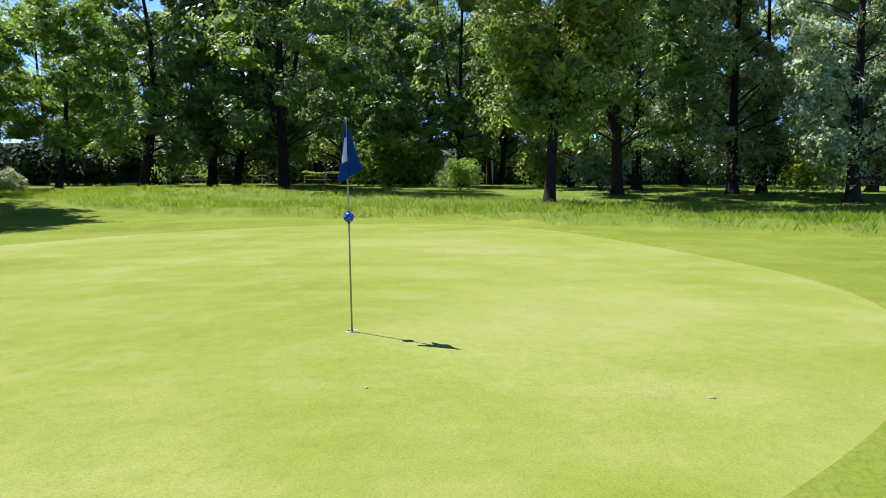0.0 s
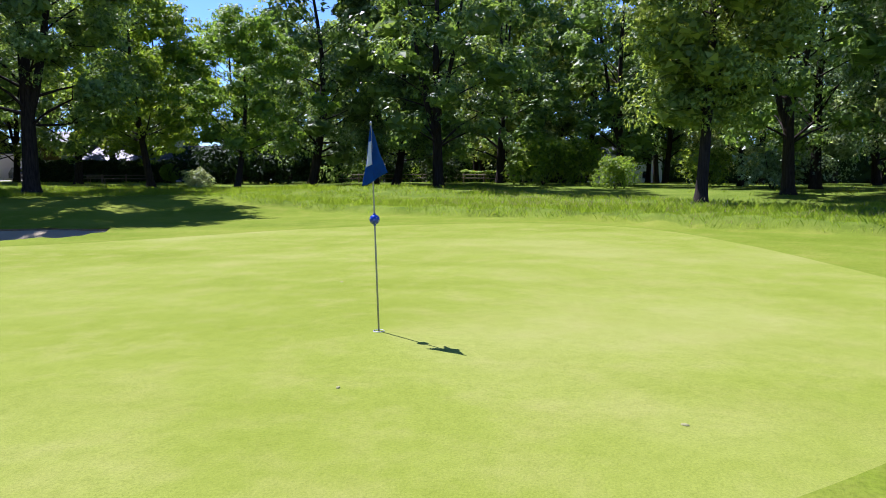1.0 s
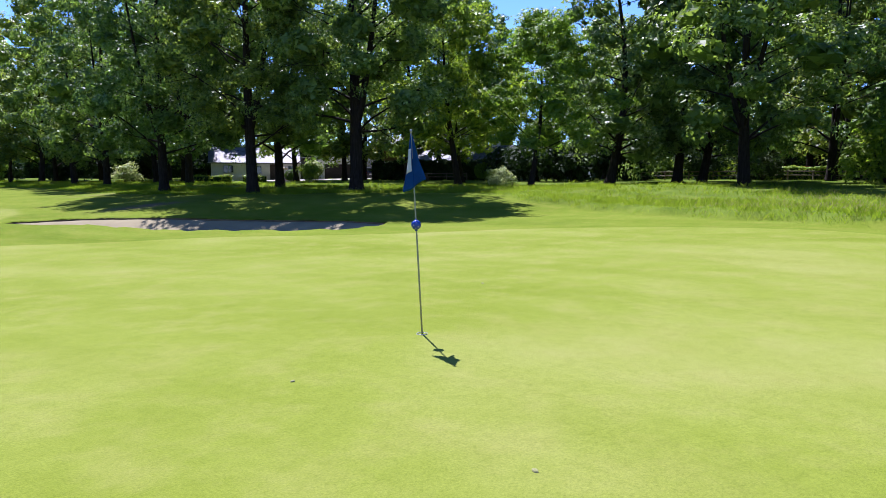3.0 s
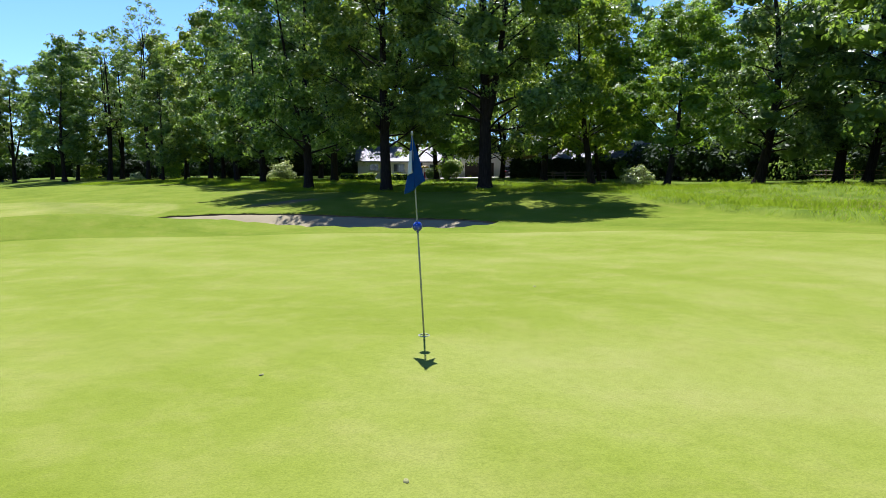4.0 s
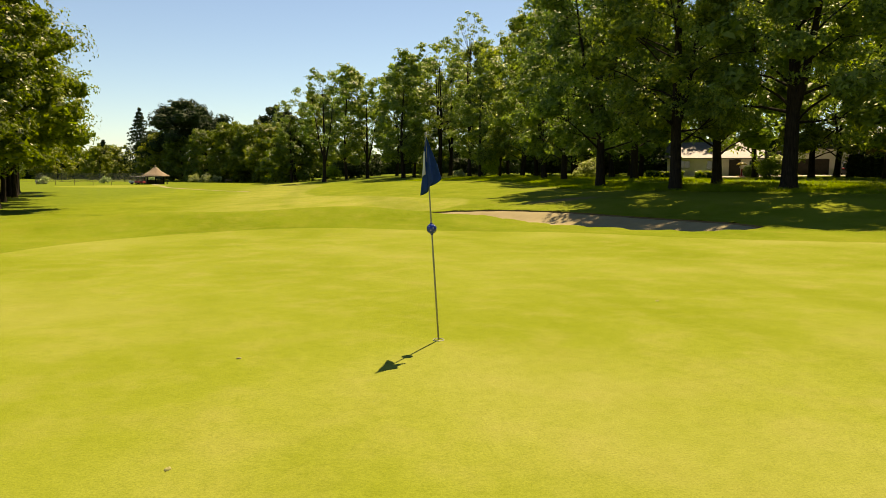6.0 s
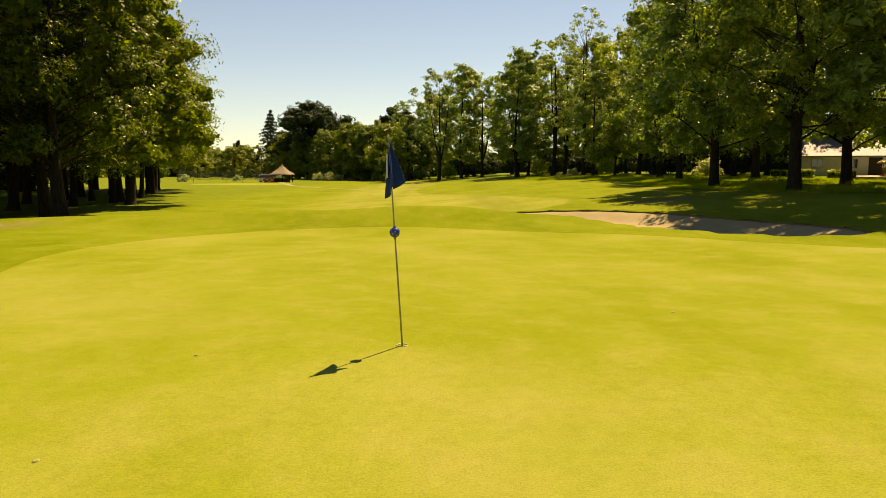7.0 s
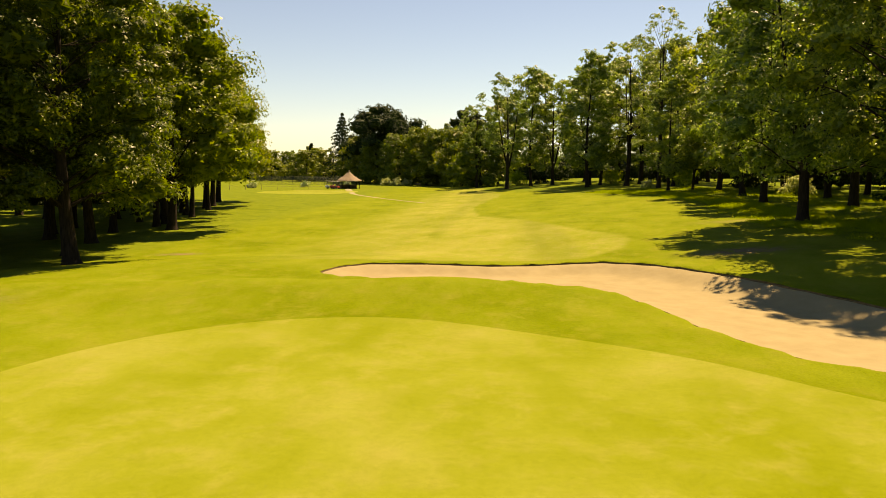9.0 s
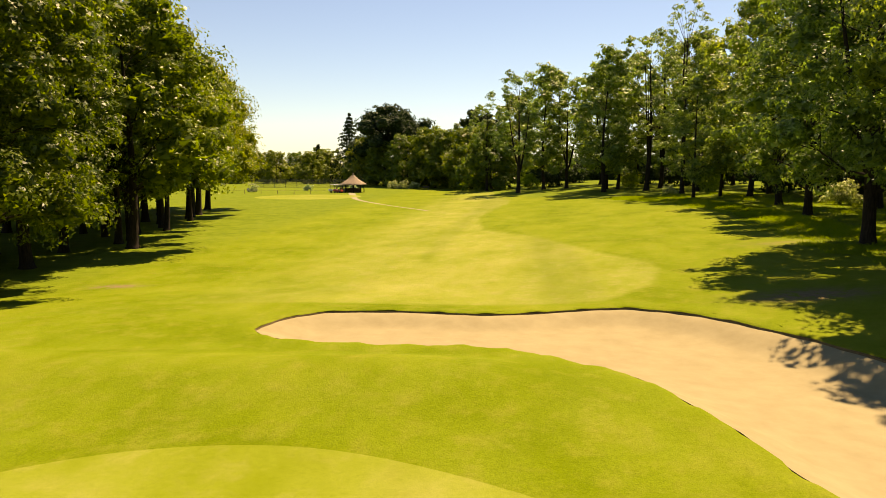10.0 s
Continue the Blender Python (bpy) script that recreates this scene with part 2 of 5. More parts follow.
def land(x, y):
    """Height of the ground before the bunker is dug."""
    x, y = np.asarray(x, float), np.asarray(y, float)
    h = -1.75 + 2.7 * smoothstep(-16, 38, x) + 0.5 * smoothstep(38, 66, x)
    h = h + 0.06 * np.sin(x * 0.21 + 1.0) * np.sin(y * 0.13)
    ang = np.degrees(np.arctan2(y - GREEN_C[1], x - GREEN_C[0]))
    r = np.hypot(x - GREEN_C[0], y - GREEN_C[1]) / green_radius(ang)
    g = np.clip(-0.025 * np.maximum(y, 0) + 0.004 * x + 0.012 * np.maximum(x - 8, 0), -0.64, 0.5)
    w = 1 - smoothstep(1.9, 3.0, r)
    bank = 0.08 * np.exp(-((x - 8.6) / 3.0) ** 2 - ((y - 16.5) / 4.0) ** 2) - 0.15 * np.exp(-((x - 15.5) / 4.0) ** 2 - ((y - 25.0) / 6.0) ** 2)
    mound = (0.74 + 0.06 * np.sin(x * 0.8 + 1.2)) * np.exp(-((x - 1.6) / np.where(x < 1.6, 17.0, 5.2)) ** 2 - ((y - 23.9) / np.where(y < 23.9, 3.1, 2.4)) ** 2)
    dip = 0.12 * np.exp(-((x - 9.5) / 5.0) ** 2 - ((y - 32.5) / 5.0) ** 2)
    return h * (1 - w) + g * w + mound + bank - dip


WILD_EDGE = [(4, -34), (8, -22), (12.5, -12.7), (17, -4), (20.5, 3), (24, 9), (27, 15), (28, 23), (26, 30), (22.5, 37), (21, 46), (22, 60), (24, 75), (22, 95), (17, 112), (8, 130), (0, 150)]


def wild_depth(x, y):
    """Metres past the edge of the mown ground, into the long grass."""
    e = np.array(WILD_EDGE, float)
    edge = np.interp(y, e[:, 1], e[:, 0])
    return (np.asarray(x) - edge) * 0.85 + 0.5 * np.sin(np.asarray(y) * 1.1) * np.sin(np.asarray(y) * 0.37 + np.asarray(x) * 0.2)


def height(x, y):
    h = land(x, y)
    d = signed_distance(x, y, B_RING)
    e = wild_depth(x, y)
    bank = smoothstep(-0.1, 0.5, e) * (1 - smoothstep(7, 18, e)) * (1 - smoothstep(10, 22, np.asarray(y, float)))
    h = h + bank * (0.30 + 0.08 * np.sin(np.asarray(x) * 1.9 + np.sin(np.asarray(y) * 0.8)) * np.sin(np.asarray(y) * 2.3 + 0.6 * np.asarray(x)))
    return h - 0.045 * (d > 0) - 0.34 * smoothstep(0.0, 1.6, d) + 0.07 * smoothstep(-1.4, -0.1, d) * (d < 0)


def height_at(x, y):
    return float(height(np.array([x]), np.array([y]))[0])


def axis_lines(lo, hi, step, far):
    core = list(np.arange(lo, hi + 1e-6, step))
    d, out_lo, out_hi, p = step, [], [], 0.0
    while p < far:
        d *= 1.16
        p += d
        out_lo.append(lo - p)
        out_hi.append(hi + p)
    return np.array(out_lo[::-1] + core + out_hi)


def build_ground():
    xs, ys = axis_lines(-26, 34, 0.4, 2600), axis_lines(-14, 62, 0.4, 2600)
    gx, gy = np.meshgrid(xs, ys)
    z = height(gx, gy)
    ang = np.degrees(np.arctan2(gy - GREEN_C[1], gx - GREEN_C[0]))
    inside = np.hypot(gx - GREEN_C[0], gy - GREEN_C[1]) < green_radius(ang) + 0.55
    z = np.where(inside, z - 0.06, z)
    z = np.where(signed_distance(gx, gy, B_RING) > -0.35, land(gx, gy) - 0.8, z)
    nx, ny = len(xs), len(ys)
    idx = np.arange(nx * ny).reshape(ny, nx)
    faces = np.stack([idx[:-1, :-1], idx[:-1, 1:], idx[1:, 1:], idx[1:, :-1]], -1).reshape(-1, 4)
    ob = raw("ground", np.stack([gx, gy, z], -1).reshape(-1, 3), faces, M_GROUND)
    me = ob.data
    fair_ring = np.array([(-15, 34), (-13, 60), (-14, 100), (-12, 160), (0, 170), (4, 120), (0, 90), (1, 74), (6, 63), (9.2, 52.5), (11.2, 47.5), (11.4, 44.5), (10.2, 40), (7.6, 37), (2, 36.2), (-6, 35.6)], float)
    mown = smoothstep(-0.25, 0.25, signed_distance(gx, gy, fair_ring)) * smoothstep(-13, -4, gx)
    wild = smoothstep(-0.2, 0.5, wild_depth(gx, gy))
    wild = np.maximum(wild, smoothstep(-19, -24, gx) * smoothstep(20, 32, gy) * 0.8)
    bare = 1.5 * np.exp(-((gx - 15.6) / 2.2) ** 2 - ((gy - 35.6) / 1.0) ** 2) + 1.2 * np.exp(-((gx + 18.2) / 1.2) ** 2 - ((gy - 43.5) / 0.8) ** 2)
    bare += 0.9 * np.exp(-((gx + 16.2) / 1.6) ** 2 - ((gy - 20.9) / 1.3) ** 2) + 0.5 * np.exp(-((gx - 20.5) / 2.5) ** 2 - ((gy - 52) / 1.2) ** 2)
    for name, values in (("mown", mown), ("wild", wild), ("bare", bare)):
        me.attributes.new(name, "FLOAT", "POINT").data.foreach_set("value", values.ravel().astype(np.float32))
    tagged(ob, "mown golf course grass with long rough under trees", "ground", kind="structure")


build_ground()


def build_green():
    n, m = 180, 46
    ang = np.linspace(0, 360, n, endpoint=False)
    rad = green_radius(ang)
    v = [(GREEN_C[0], GREEN_C[1], height_at(*GREEN_C) + 0.014)]
    f = []
    for j in range(1, m + 1):
        x = GREEN_C[0] + np.cos(np.radians(ang)) * rad * j / m
        y = GREEN_C[1] + np.sin(np.radians(ang)) * rad * j / m
        z = height(x, y) + (0.014 if j < m else 0.010)
        v += list(zip(x, y, z))
    for k in range(n):
        f.append((0, 1 + k, 1 + (k + 1) % n))
    for j in range(m - 1):
        a = 1 + j * n
        for k in range(n):
            f.append((a + k, a + n + k, a + n + (k + 1) % n, a + (k + 1) % n))
    ob = raw("putting_green", v, f, M_GREEN)
    tagged(ob, "closely mown pale green putting surface, faintly mottled", "putting green", kind="structure")


build_green()


def build_collar():
    """The ring of fringe grass that meets the green."""
    n = 360
    ang = np.linspace(0, 360, n, endpoint=False)
    rad = green_radius(ang)
    v, f = [], []
    for out, lift in ((-0.3, -0.012), (-0.1, 0.006), (0.05, 0.014), (0.6, 0.016), (1.5, 0.012), (2.2, -0.03)):
        x = GREEN_C[0] + np.cos(np.radians(ang)) * (rad + out)
        y = GREEN_C[1] + np.sin(np.radians(ang)) * (rad + out)
        v += list(zip(x, y, height(x, y) + lift))
    for j in range(5):
        for k in range(n):
            q = (k + 1) % n
            f.append((j * n + k, (j + 1) * n + k, (j + 1) * n + q, j * n + q))
    ob = raw("green_collar", v, f, M_GROUND)
    tagged(ob, "slightly longer fringe grass round the putting green", "fringe", kind="structure")


build_collar()


def build_bunker():
    rows, cols = 30, len(B_TOP)
    v, f = [], []
    for i in range(rows + 1):
        s = -0.04 + 1.08 * i / rows
        x = B_LOW[:, 0] * (1 - s) + B_TOP[:, 0] * s
        y = B_LOW[:, 1] * (1 - s) + B_TOP[:, 1] * s
        d = np.maximum(signed_distance(x, y, B_RING), 0)
        z = land(x, y) - 0.045 - 0.36 * smoothstep(0.0, 1.6, d) + 0.012 * np.sin(x * 3.1) * np.sin(y * 2.7)
        v += list(zip(x, y, z))
    for i in range(rows):
        for k in range(cols - 1):
            a = i * cols + k
            f.append((a, a + 1, a + cols + 1, a + cols))
    ob = raw("bunker", v, f, M_SAND)
    tagged(ob, "pale raked sand bunker sunk in the grass", "bunker", kind="structure")
    # turf edge standing over the sand
    ring = B_RING
    t = np.roll(ring, -1, axis=0) - np.roll(ring, 1, axis=0)
    t /= np.linalg.norm(t, axis=1)[:, None] + 1e-9
    nrm = np.c_[t[:, 1], -t[:, 0]]
    probe = signed_distance(ring[:, 0] + nrm[:, 0] * 0.2, ring[:, 1] + nrm[:, 1] * 0.2, B_RING)
    nrm *= np.where(probe > 0, -1, 1)[:, None]
    wob = 0.02 * np.sin(np.arange(len(ring)) * 1.7) + 0.03 * np.sin(np.arange(len(ring)) * 0.61)
    tuft = 0.026 * np.sin(np.arange(len(ring)) * 1.13) + 0.014 * np.sin(np.arange(len(ring)) * 2.37 + 1)
    v, f, n = [], [], len(ring)
    for out, lift in ((1.5, -0.02), (1.2, 0.012), (0.6, 0.012), (0.25, 0.0), (0.06, -0.012), (0.0, -0.045)):
        p = ring + nrm * (out + wob * (out < 0.5))[:, None] if isinstance(out, np.ndarray) else ring + nrm * (out + wob[:, None] * (out < 0.5))
        v += list(zip(p[:, 0], p[:, 1], land(p[:, 0], p[:, 1]) + lift + 0.07 * float(smoothstep(-1.4, -0.1, -out)) + tuft * (out < 0.3)))
    for j in range(5):
        for k in range(n):
            q = (k + 1) % n
            f.append((j * n + k, j * n + q, (j + 1) * n + q, (j + 1) * n + k))
    tagged(raw("bunker_turf_edge", v, f, M_GROUND), "rounded grass edge round the sand", "turf edge", kind="structure")
    v, f = [], []
    for out, lift in ((0.0, 0.02), (-0.03, -0.05), (-0.06, -0.2)):
        p = ring + nrm * (out + wob[:, None])
        v += list(zip(p[:, 0], p[:, 1], land(p[:, 0], p[:, 1]) + lift))
    for j in range(2):
        for k in range(n):
            q = (k + 1) % n
            f.append((j * n + k, j * n + q, (j + 1) * n + q, (j + 1) * n + k))
    tagged(raw("bunker_soil_face", v, f, M_SOIL), "dark earth face under the grass edge", "soil edge", kind="structure")


build_bunker()


# ---- flagstick ----
M_POLE = simple_material("pole_paint", (0.216, 0.210, 0.132), (0.282, 0.270, 0.180), 8, 0.35, 0.5)
M_FLAG = simple_material("flag_cloth", (0.003, 0.030, 0.119), (0.005, 0.046, 0.184), 14, 0.65, 0.12, 0, 0.1)
cloth_light(M_FLAG, (0.01, 0.15, 0.6), 0.14)
M_BALL = simple_material("ball_paint", (0.004, 0.021, 0.180), (0.007, 0.036, 0.252), 10, 0.12, 0.6)
M_WHITE = simple_material("white_print", (0.372, 0.396, 0.420), (0.468, 0.480, 0.492), 12, 0.7, 0.2)
M_CUP = simple_material("white_plastic", (0.252, 0.252, 0.228), (0.330, 0.330, 0.300), 20, 0.4, 0.4)

BASE = Vector((0, 0, height_at(0, 0) + 0.014))
TOP = Vector((-0.136, 0.026, 2.124))
AXIS = (TOP - BASE).normalized()


def on_pole(z):
    return BASE + AXIS * (z / AXIS.z)


def build_flagstick():
    stick = empty("flagstick", Matrix.Translation(BASE), "thin leaning golf flagstick with a limp blue flag in the hole", "flagstick")
    up = AXIS.to_track_quat("Z", "Y").to_matrix().to_4x4()

    def revolve(name, profile, mat, label="", sides=20):
        v, f = [], []
        for r, z in profile:
            for k in range(sides):
                w = 2 * math.pi * k / sides
                v.append(up @ Vector((r * math.cos(w), r * math.sin(w), z)))
        for i in range(len(profile) - 1):
            for k in range(sides):
                n = (k + 1) % sides
                f.append((i * sides + k, i * sides + n, (i + 1) * sides + n, (i + 1) * sides + k))
        return raw(name, v, f, mat, stick, label)

    revolve("pole", [(0.0, -0.02), (0.0095, -0.02), (0.0095, 0.9), (0.0085, 0.91), (0.0075, 1.5), (0.0065, 2.10), (0.0, 2.105)], M_POLE, "cream painted thin pole")
    revolve("finial", [(0.0, 2.095), (0.011, 2.10), (0.013, 2.115), (0.009, 2.13), (0.0, 2.134)], M_CUP, "white plastic tip")
    ball_profile = [(max(0.0005, 0.052 * math.sin(math.pi * i / 20)), 1.158 - 0.052 * math.cos(math.pi * i / 20)) for i in range(21)]
    ball = revolve("marker_ball", ball_profile, M_BALL, "glossy blue plastic ball on the pole", 32)
    for k in range(22):
        zc = 1 - 2 * (k + 0.5) / 22
        away = Vector((math.sqrt(1 - zc * zc) * math.cos(k * 2.4), math.sqrt(1 - zc * zc) * math.sin(k * 2.4), zc))
        bm = bmesh.new()
        bmesh.ops.create_circle(bm, cap_ends=True, segments=10, radius=0.0062, matrix=Matrix.Translation(away * 0.0525) @ away.to_track_quat("Z", "Y").to_matrix().to_4x4())
        bmesh.ops.translate(bm, verts=bm.verts[:], vec=(0, 0, 1.158))
        bmesh.ops.transform(bm, matrix=up, verts=bm.verts[:])
        part("dot", bm, M_WHITE, ball, "small white dot", False)
    for zz in (1.103, 1.213):
        c = revolve("collar", [(0.008, zz - 0.008), (0.014, zz - 0.006), (0.014, zz + 0.006), (0.008, zz + 0.008)], M_BALL)
        c.parent = ball
    # limp cloth in three falls round the pole
    rows, v, f = 26, [], []
    lobes = [(0.0, 0.0), (0.09, 0.03), (0.165, 0.03), (0.09, 0.005), (0.015, -0.015), (0.03, -0.09), (0.02, -0.16), (-0.005, -0.08), (-0.012, 0.0), (-0.045, 0.05), (-0.078, 0.092), (-0.06, 0.035), (-0.02, -0.01)]
    low = [0.46, 0.43, 0.41, 0.46, 0.50, 0.48, 0.45, 0.50, 0.55, 0.58, 0.60, 0.57, 0.54]
    fine = np.linspace(0, len(lobes) - 1, 56)
    lx = np.interp(fine, range(len(lobes)), [p[0] for p in lobes])
    ly = np.interp(fine, range(len(lobes)), [p[1] for p in lobes])
    ld = np.interp(fine, range(len(lobes)), low)
    for _ in range(3):
        for arr in (lx, ly, ld):
            arr[1:-1] = (arr[:-2] + 2 * arr[1:-1] + arr[2:]) / 4
    for i in range(rows + 1):
        s = i / rows
        for k in range(len(fine)):
            grow = 0.05 + 0.95 * s ** 1.05
            drop = ld[k] * s
            wav = 0.006 * math.sin(7 * s + k * 0.5) * s
            p = on_pole(2.085 - min(drop, 0.9)) - BASE
            v.append((p.x + lx[k] * grow + wav, p.y + ly[k] * grow - wav, p.z))
    n = len(fine)
    for i in range(rows):
        for k in range(n - 1):
            f.append((i * n + k, i * n + k + 1, (i + 1) * n + k + 1, (i + 1) * n + k))
    flag = raw("flag", v, f, M_FLAG, stick, "limp folded dark blue cloth flag")
    sol = flag.modifiers.new("thickness", "SOLIDIFY")
    sol.thickness = 0.0025
    # pale print showing in the fold on the side away from the sun
    pv, pf = [], []
    for i in range(7, 19):
        for k in (45, 48, 51, 54):
            a = Vector(v[i * n + k])
            away = Vector((-0.80, -0.55, 0)).normalized() * 0.011
            pv.append(a + away)
    for i in range(11):
        for k in range(3):
            pf.append((i * 4 + k, i * 4 + k + 1, (i + 1) * 4 + k + 1, (i + 1) * 4 + k))
    printed = raw("print", pv, pf, M_WHITE, flag, "faded white printed panel")
    sol = printed.modifiers.new("thickness", "SOLIDIFY")
    sol.thickness = 0.001
    return stick


build_flagstick()


def build_cup():
    bm = bmesh.new()
    prof = [(0.054, -0.09), (0.054, 0.001), (0.056, 0.005), (0.059, 0.004), (0.060, -0.01)]
    sides = 28
    rings = []
    for r, z in prof:
        rings.append([bm.verts.new((r * math.cos(2 * math.pi * k / sides), r * math.sin(2 * math.pi * k / sides), z)) for k in range(sides)])
    for a, b in zip(rings, rings[1:]):
        for k in range(sides):
            bm.faces.new((a[k], a[(k + 1) % sides], b[(k + 1) % sides], b[k]))
    ob = part("hole_cup", bm, M_CUP)
    ob.location = BASE + Vector((0, 0, 0.002))
    tagged(ob, "white rim of the hole cut in the green", "hole cup")


build_cup()


# ---- trees ----
def leaves_at(rng, centres, radii, per, size, flat=0.7, droop=0.0, outs=None):
    """Small leaf blades over the outside of the clumps, laid like scales with their faces outwards and up."""
    n = len(centres) * per
    c = np.repeat(centres, per, axis=0)
    r = np.repeat(radii, per)[:, None]
    d = rng.normal(size=(n, 3))
    d[:, 2] += 0.3
    d /= np.linalg.norm(d, axis=1)[:, None]
    p = c + d * (0.45 + 0.55 * rng.random((n, 1)) ** 0.6) * r * np.array([1, 1, flat])
    if droop:
        p[:, 2] -= droop * 1.4 * np.abs(rng.normal(size=n)) * r[:, 0]
    nrm = d * 0.8 + rng.normal(size=(n, 3)) * 0.38 + np.array([0, 0, 0.45])
    if outs is not None:
        nrm += np.repeat(outs, per, axis=0) * 0.6
    nrm /= np.linalg.norm(nrm, axis=1)[:, None] + 1e-9
    a = rng.normal(size=(n, 3)) * 0.7 + d * 0.5
    a[:, 2] -= 0.5 + droop * 1.5
    a -= nrm * np.sum(a * nrm, axis=1)[:, None]
    a /= np.linalg.norm(a, axis=1)[:, None] + 1e-9
    b = np.cross(nrm, a)
    s = size * (0.6 + 0.8 * rng.random((n, 1)))
    k = rng.uniform(-0.2, 0.35, (n, 1))
    v = np.stack([p - b * s * 0.42 + a * s * k, p + b * s * 0.42, p + a * s * 1.05 - nrm * s * 0.12], 1).reshape(-1, 3)
    return v, np.arange(3 * n).reshape(n, 3)


def lobe_clumps(rng, centres, radii, each, shell=0.7):
    """Clump centres over the outside of rounded masses of foliage."""
    n = len(centres) * each
    d = rng.normal(size=(n, 3))
    d[:, 2] += 0.35
    d /= np.linalg.norm(d, axis=1)[:, None]
    q = d * (shell + (1 - shell) * rng.random((n, 1)))
    return np.repeat(centres, each, axis=0) + q * np.repeat(radii, each)[:, None] * np.array([1, 1, 0.72]), d


def ball_faces(steps):
    bm = bmesh.new()
    bmesh.ops.create_icosphere(bm, subdivisions=steps, radius=1)
    v = np.array([q.co[:] for q in bm.verts])
    f = np.array([[q.index for q in t.verts] for t in bm.faces])
    bm.free()
    return v, f


BALLS = {k: ball_faces(k) for k in (1, 2, 3)}


def inner_hull(rng, centres, radii, steps, share):
    """Ragged hull added inside each mass to block light: overlapping sprays, each turned a little its own way."""
    bv, bf = BALLS[steps]
    parts = []
    for c, r in zip(centres, radii):
        v = bv * rng.uniform(0.72, 1.12, (len(bv), 1)) * r * share * np.array([1, 1, 0.66]) + c
        t = v[bf]
        mid = t.mean(axis=1, keepdims=True)
        parts.append(mid + (t - mid) * rng.uniform(0.85, 1.5, (len(t), 1, 1)) + rng.normal(0, 0.05 * r, t.shape))
    v = np.concatenate(parts).reshape(-1, 3)
    return v, np.arange(len(v)).reshape(-1, 3)


def tree_shapes(seed, tall, bare, spread, trunk_r, lobes, each, leaves, size, lean=0.0, lean_to=None, fork=0, droop=0.0, gaps=0.0, low=0.0, fine=99.0, mass=(0.24, 0.38), hull=2, share=0.5, peak=0.28, foot=0.74):
    """Trunk-and-limb mesh and crown mesh of one broadleaf tree, at its own size."""
    rng = np.random.default_rng(seed)
    tv, tf = [], []

    def add(points, rr, sides):
        v, f = tube(points, rr, sides)
        o = len(tv)
        tv.extend(v)
        tf.extend([tuple(i + o for i in q) for q in f])

    bend = rng.normal(0, 0.3, 2)
    az0 = rng.uniform(0, 6.28) if lean_to is None else radians(lean_to)
    lean_dir = np.array([math.cos(az0), math.sin(az0)]) * lean

    def spine(z):
        s = max(z, 0) / tall
        return np.array([lean_dir[0] * z + bend[0] * math.sin(s * 5.2), lean_dir[1] * z + bend[1] * math.sin(s * 4.1), z])

    def girth(z):
        s = min(max(z, 0) / tall, 1)
        return trunk_r * (1 - s) ** 1.4 * (1 + 0.55 * math.exp(-max(z, 0) / 0.3)) + 0.015

    zs = np.r_[-0.35, 0.0, 0.25, 0.6, 1.2, np.linspace(2.2, tall * 0.82, 9)]
    add([spine(z) for z in zs], [girth(z) for z in zs], 10)
    for i in range(fork):
        z0 = tall * (0.15 + 0.06 * i)
        az = az0 + 1.5 + i * 2.6
        pts = [spine(z0) + np.array([math.cos(az) * (t ** 0.7) * spread * 0.34, math.sin(az) * (t ** 0.7) * spread * 0.34, t * tall * 0.55]) for t in (0, 0.1, 0.3, 0.6, 1)]
        add(pts, [girth(z0) * 0.75, girth(z0) * 0.62, girth(z0) * 0.5, girth(z0) * 0.3, 0.05], 8)
    # rounded masses of foliage fill an uneven crown, each carried by a limb
    floor_z = bare * (1 - low)
    wave = rng.uniform(0, 6.28, 3)
    centres, radii = [], []
    for i in range(lobes):
        h = ((i + rng.random()) / lobes) ** 0.9
        az = i * 2.39996 + rng.normal(0, 0.22)
        r = spread * rng.uniform(*mass) * (1 - 0.22 * h)
        wide = foot + (1 - foot) * h / peak if h < peak else math.sqrt(max(1 - ((h - peak) / (1.04 - peak)) ** 2, 0.02))
        wide *= 1 + 0.13 * math.sin(2 * az + wave[0]) + 0.10 * math.sin(5 * az + wave[1] + 4 * h) + 0.08 * math.sin(9 * h + wave[2])
        out = max(spread * wide - r * 0.8, 0.1) * rng.uniform(0.3, 1.0) ** 0.45
        z = floor_z + r * 0.6 + (tall - floor_z - r * 1.3) * h - droop * out * 0.15
        if rng.random() < gaps:
            continue
        c = spine(min(z, tall * 0.8))
        c = np.array([c[0] + math.cos(az) * out, c[1] + math.sin(az) * out, max(z, floor_z + r * 0.45)])
        centres.append(c)
        radii.append(r)
        z0 = min(max(c[2] - out * rng.uniform(0.2, 0.8), bare + rng.uniform(0.3, 1.8)), tall * 0.74)
        a = spine(z0)
        sag = rng.uniform(-0.05, 0.12) * out
        pts = [a + (c - a) * q + np.array([-math.sin(az) * 0.2, math.cos(az) * 0.2, sag * 4]) * q * (1 - q) for q in (0, 0.3, 0.65, 1.0)]
        g = max(girth(z0) * 0.3, 0.035)
        add(pts, [g, g * 0.7, g * 0.45, 0.015], 5)
        for k in range(2 if hull > 2 else 0):
            d = rng.normal(size=3)
            d = d / np.linalg.norm(d) * r * 0.8
            add([pts[2], (pts[2] + c + d) / 2 + rng.normal(0, 0.1, 3), c + d], [g * 0.35, g * 0.22, 0.01], 3)
    centres, radii = np.array(centres), np.array(radii)
    cl, outs = lobe_clumps(rng, centres, radii, each)
    cr = np.repeat(radii, each) * rng.uniform(0.22, 0.42, len(cl))
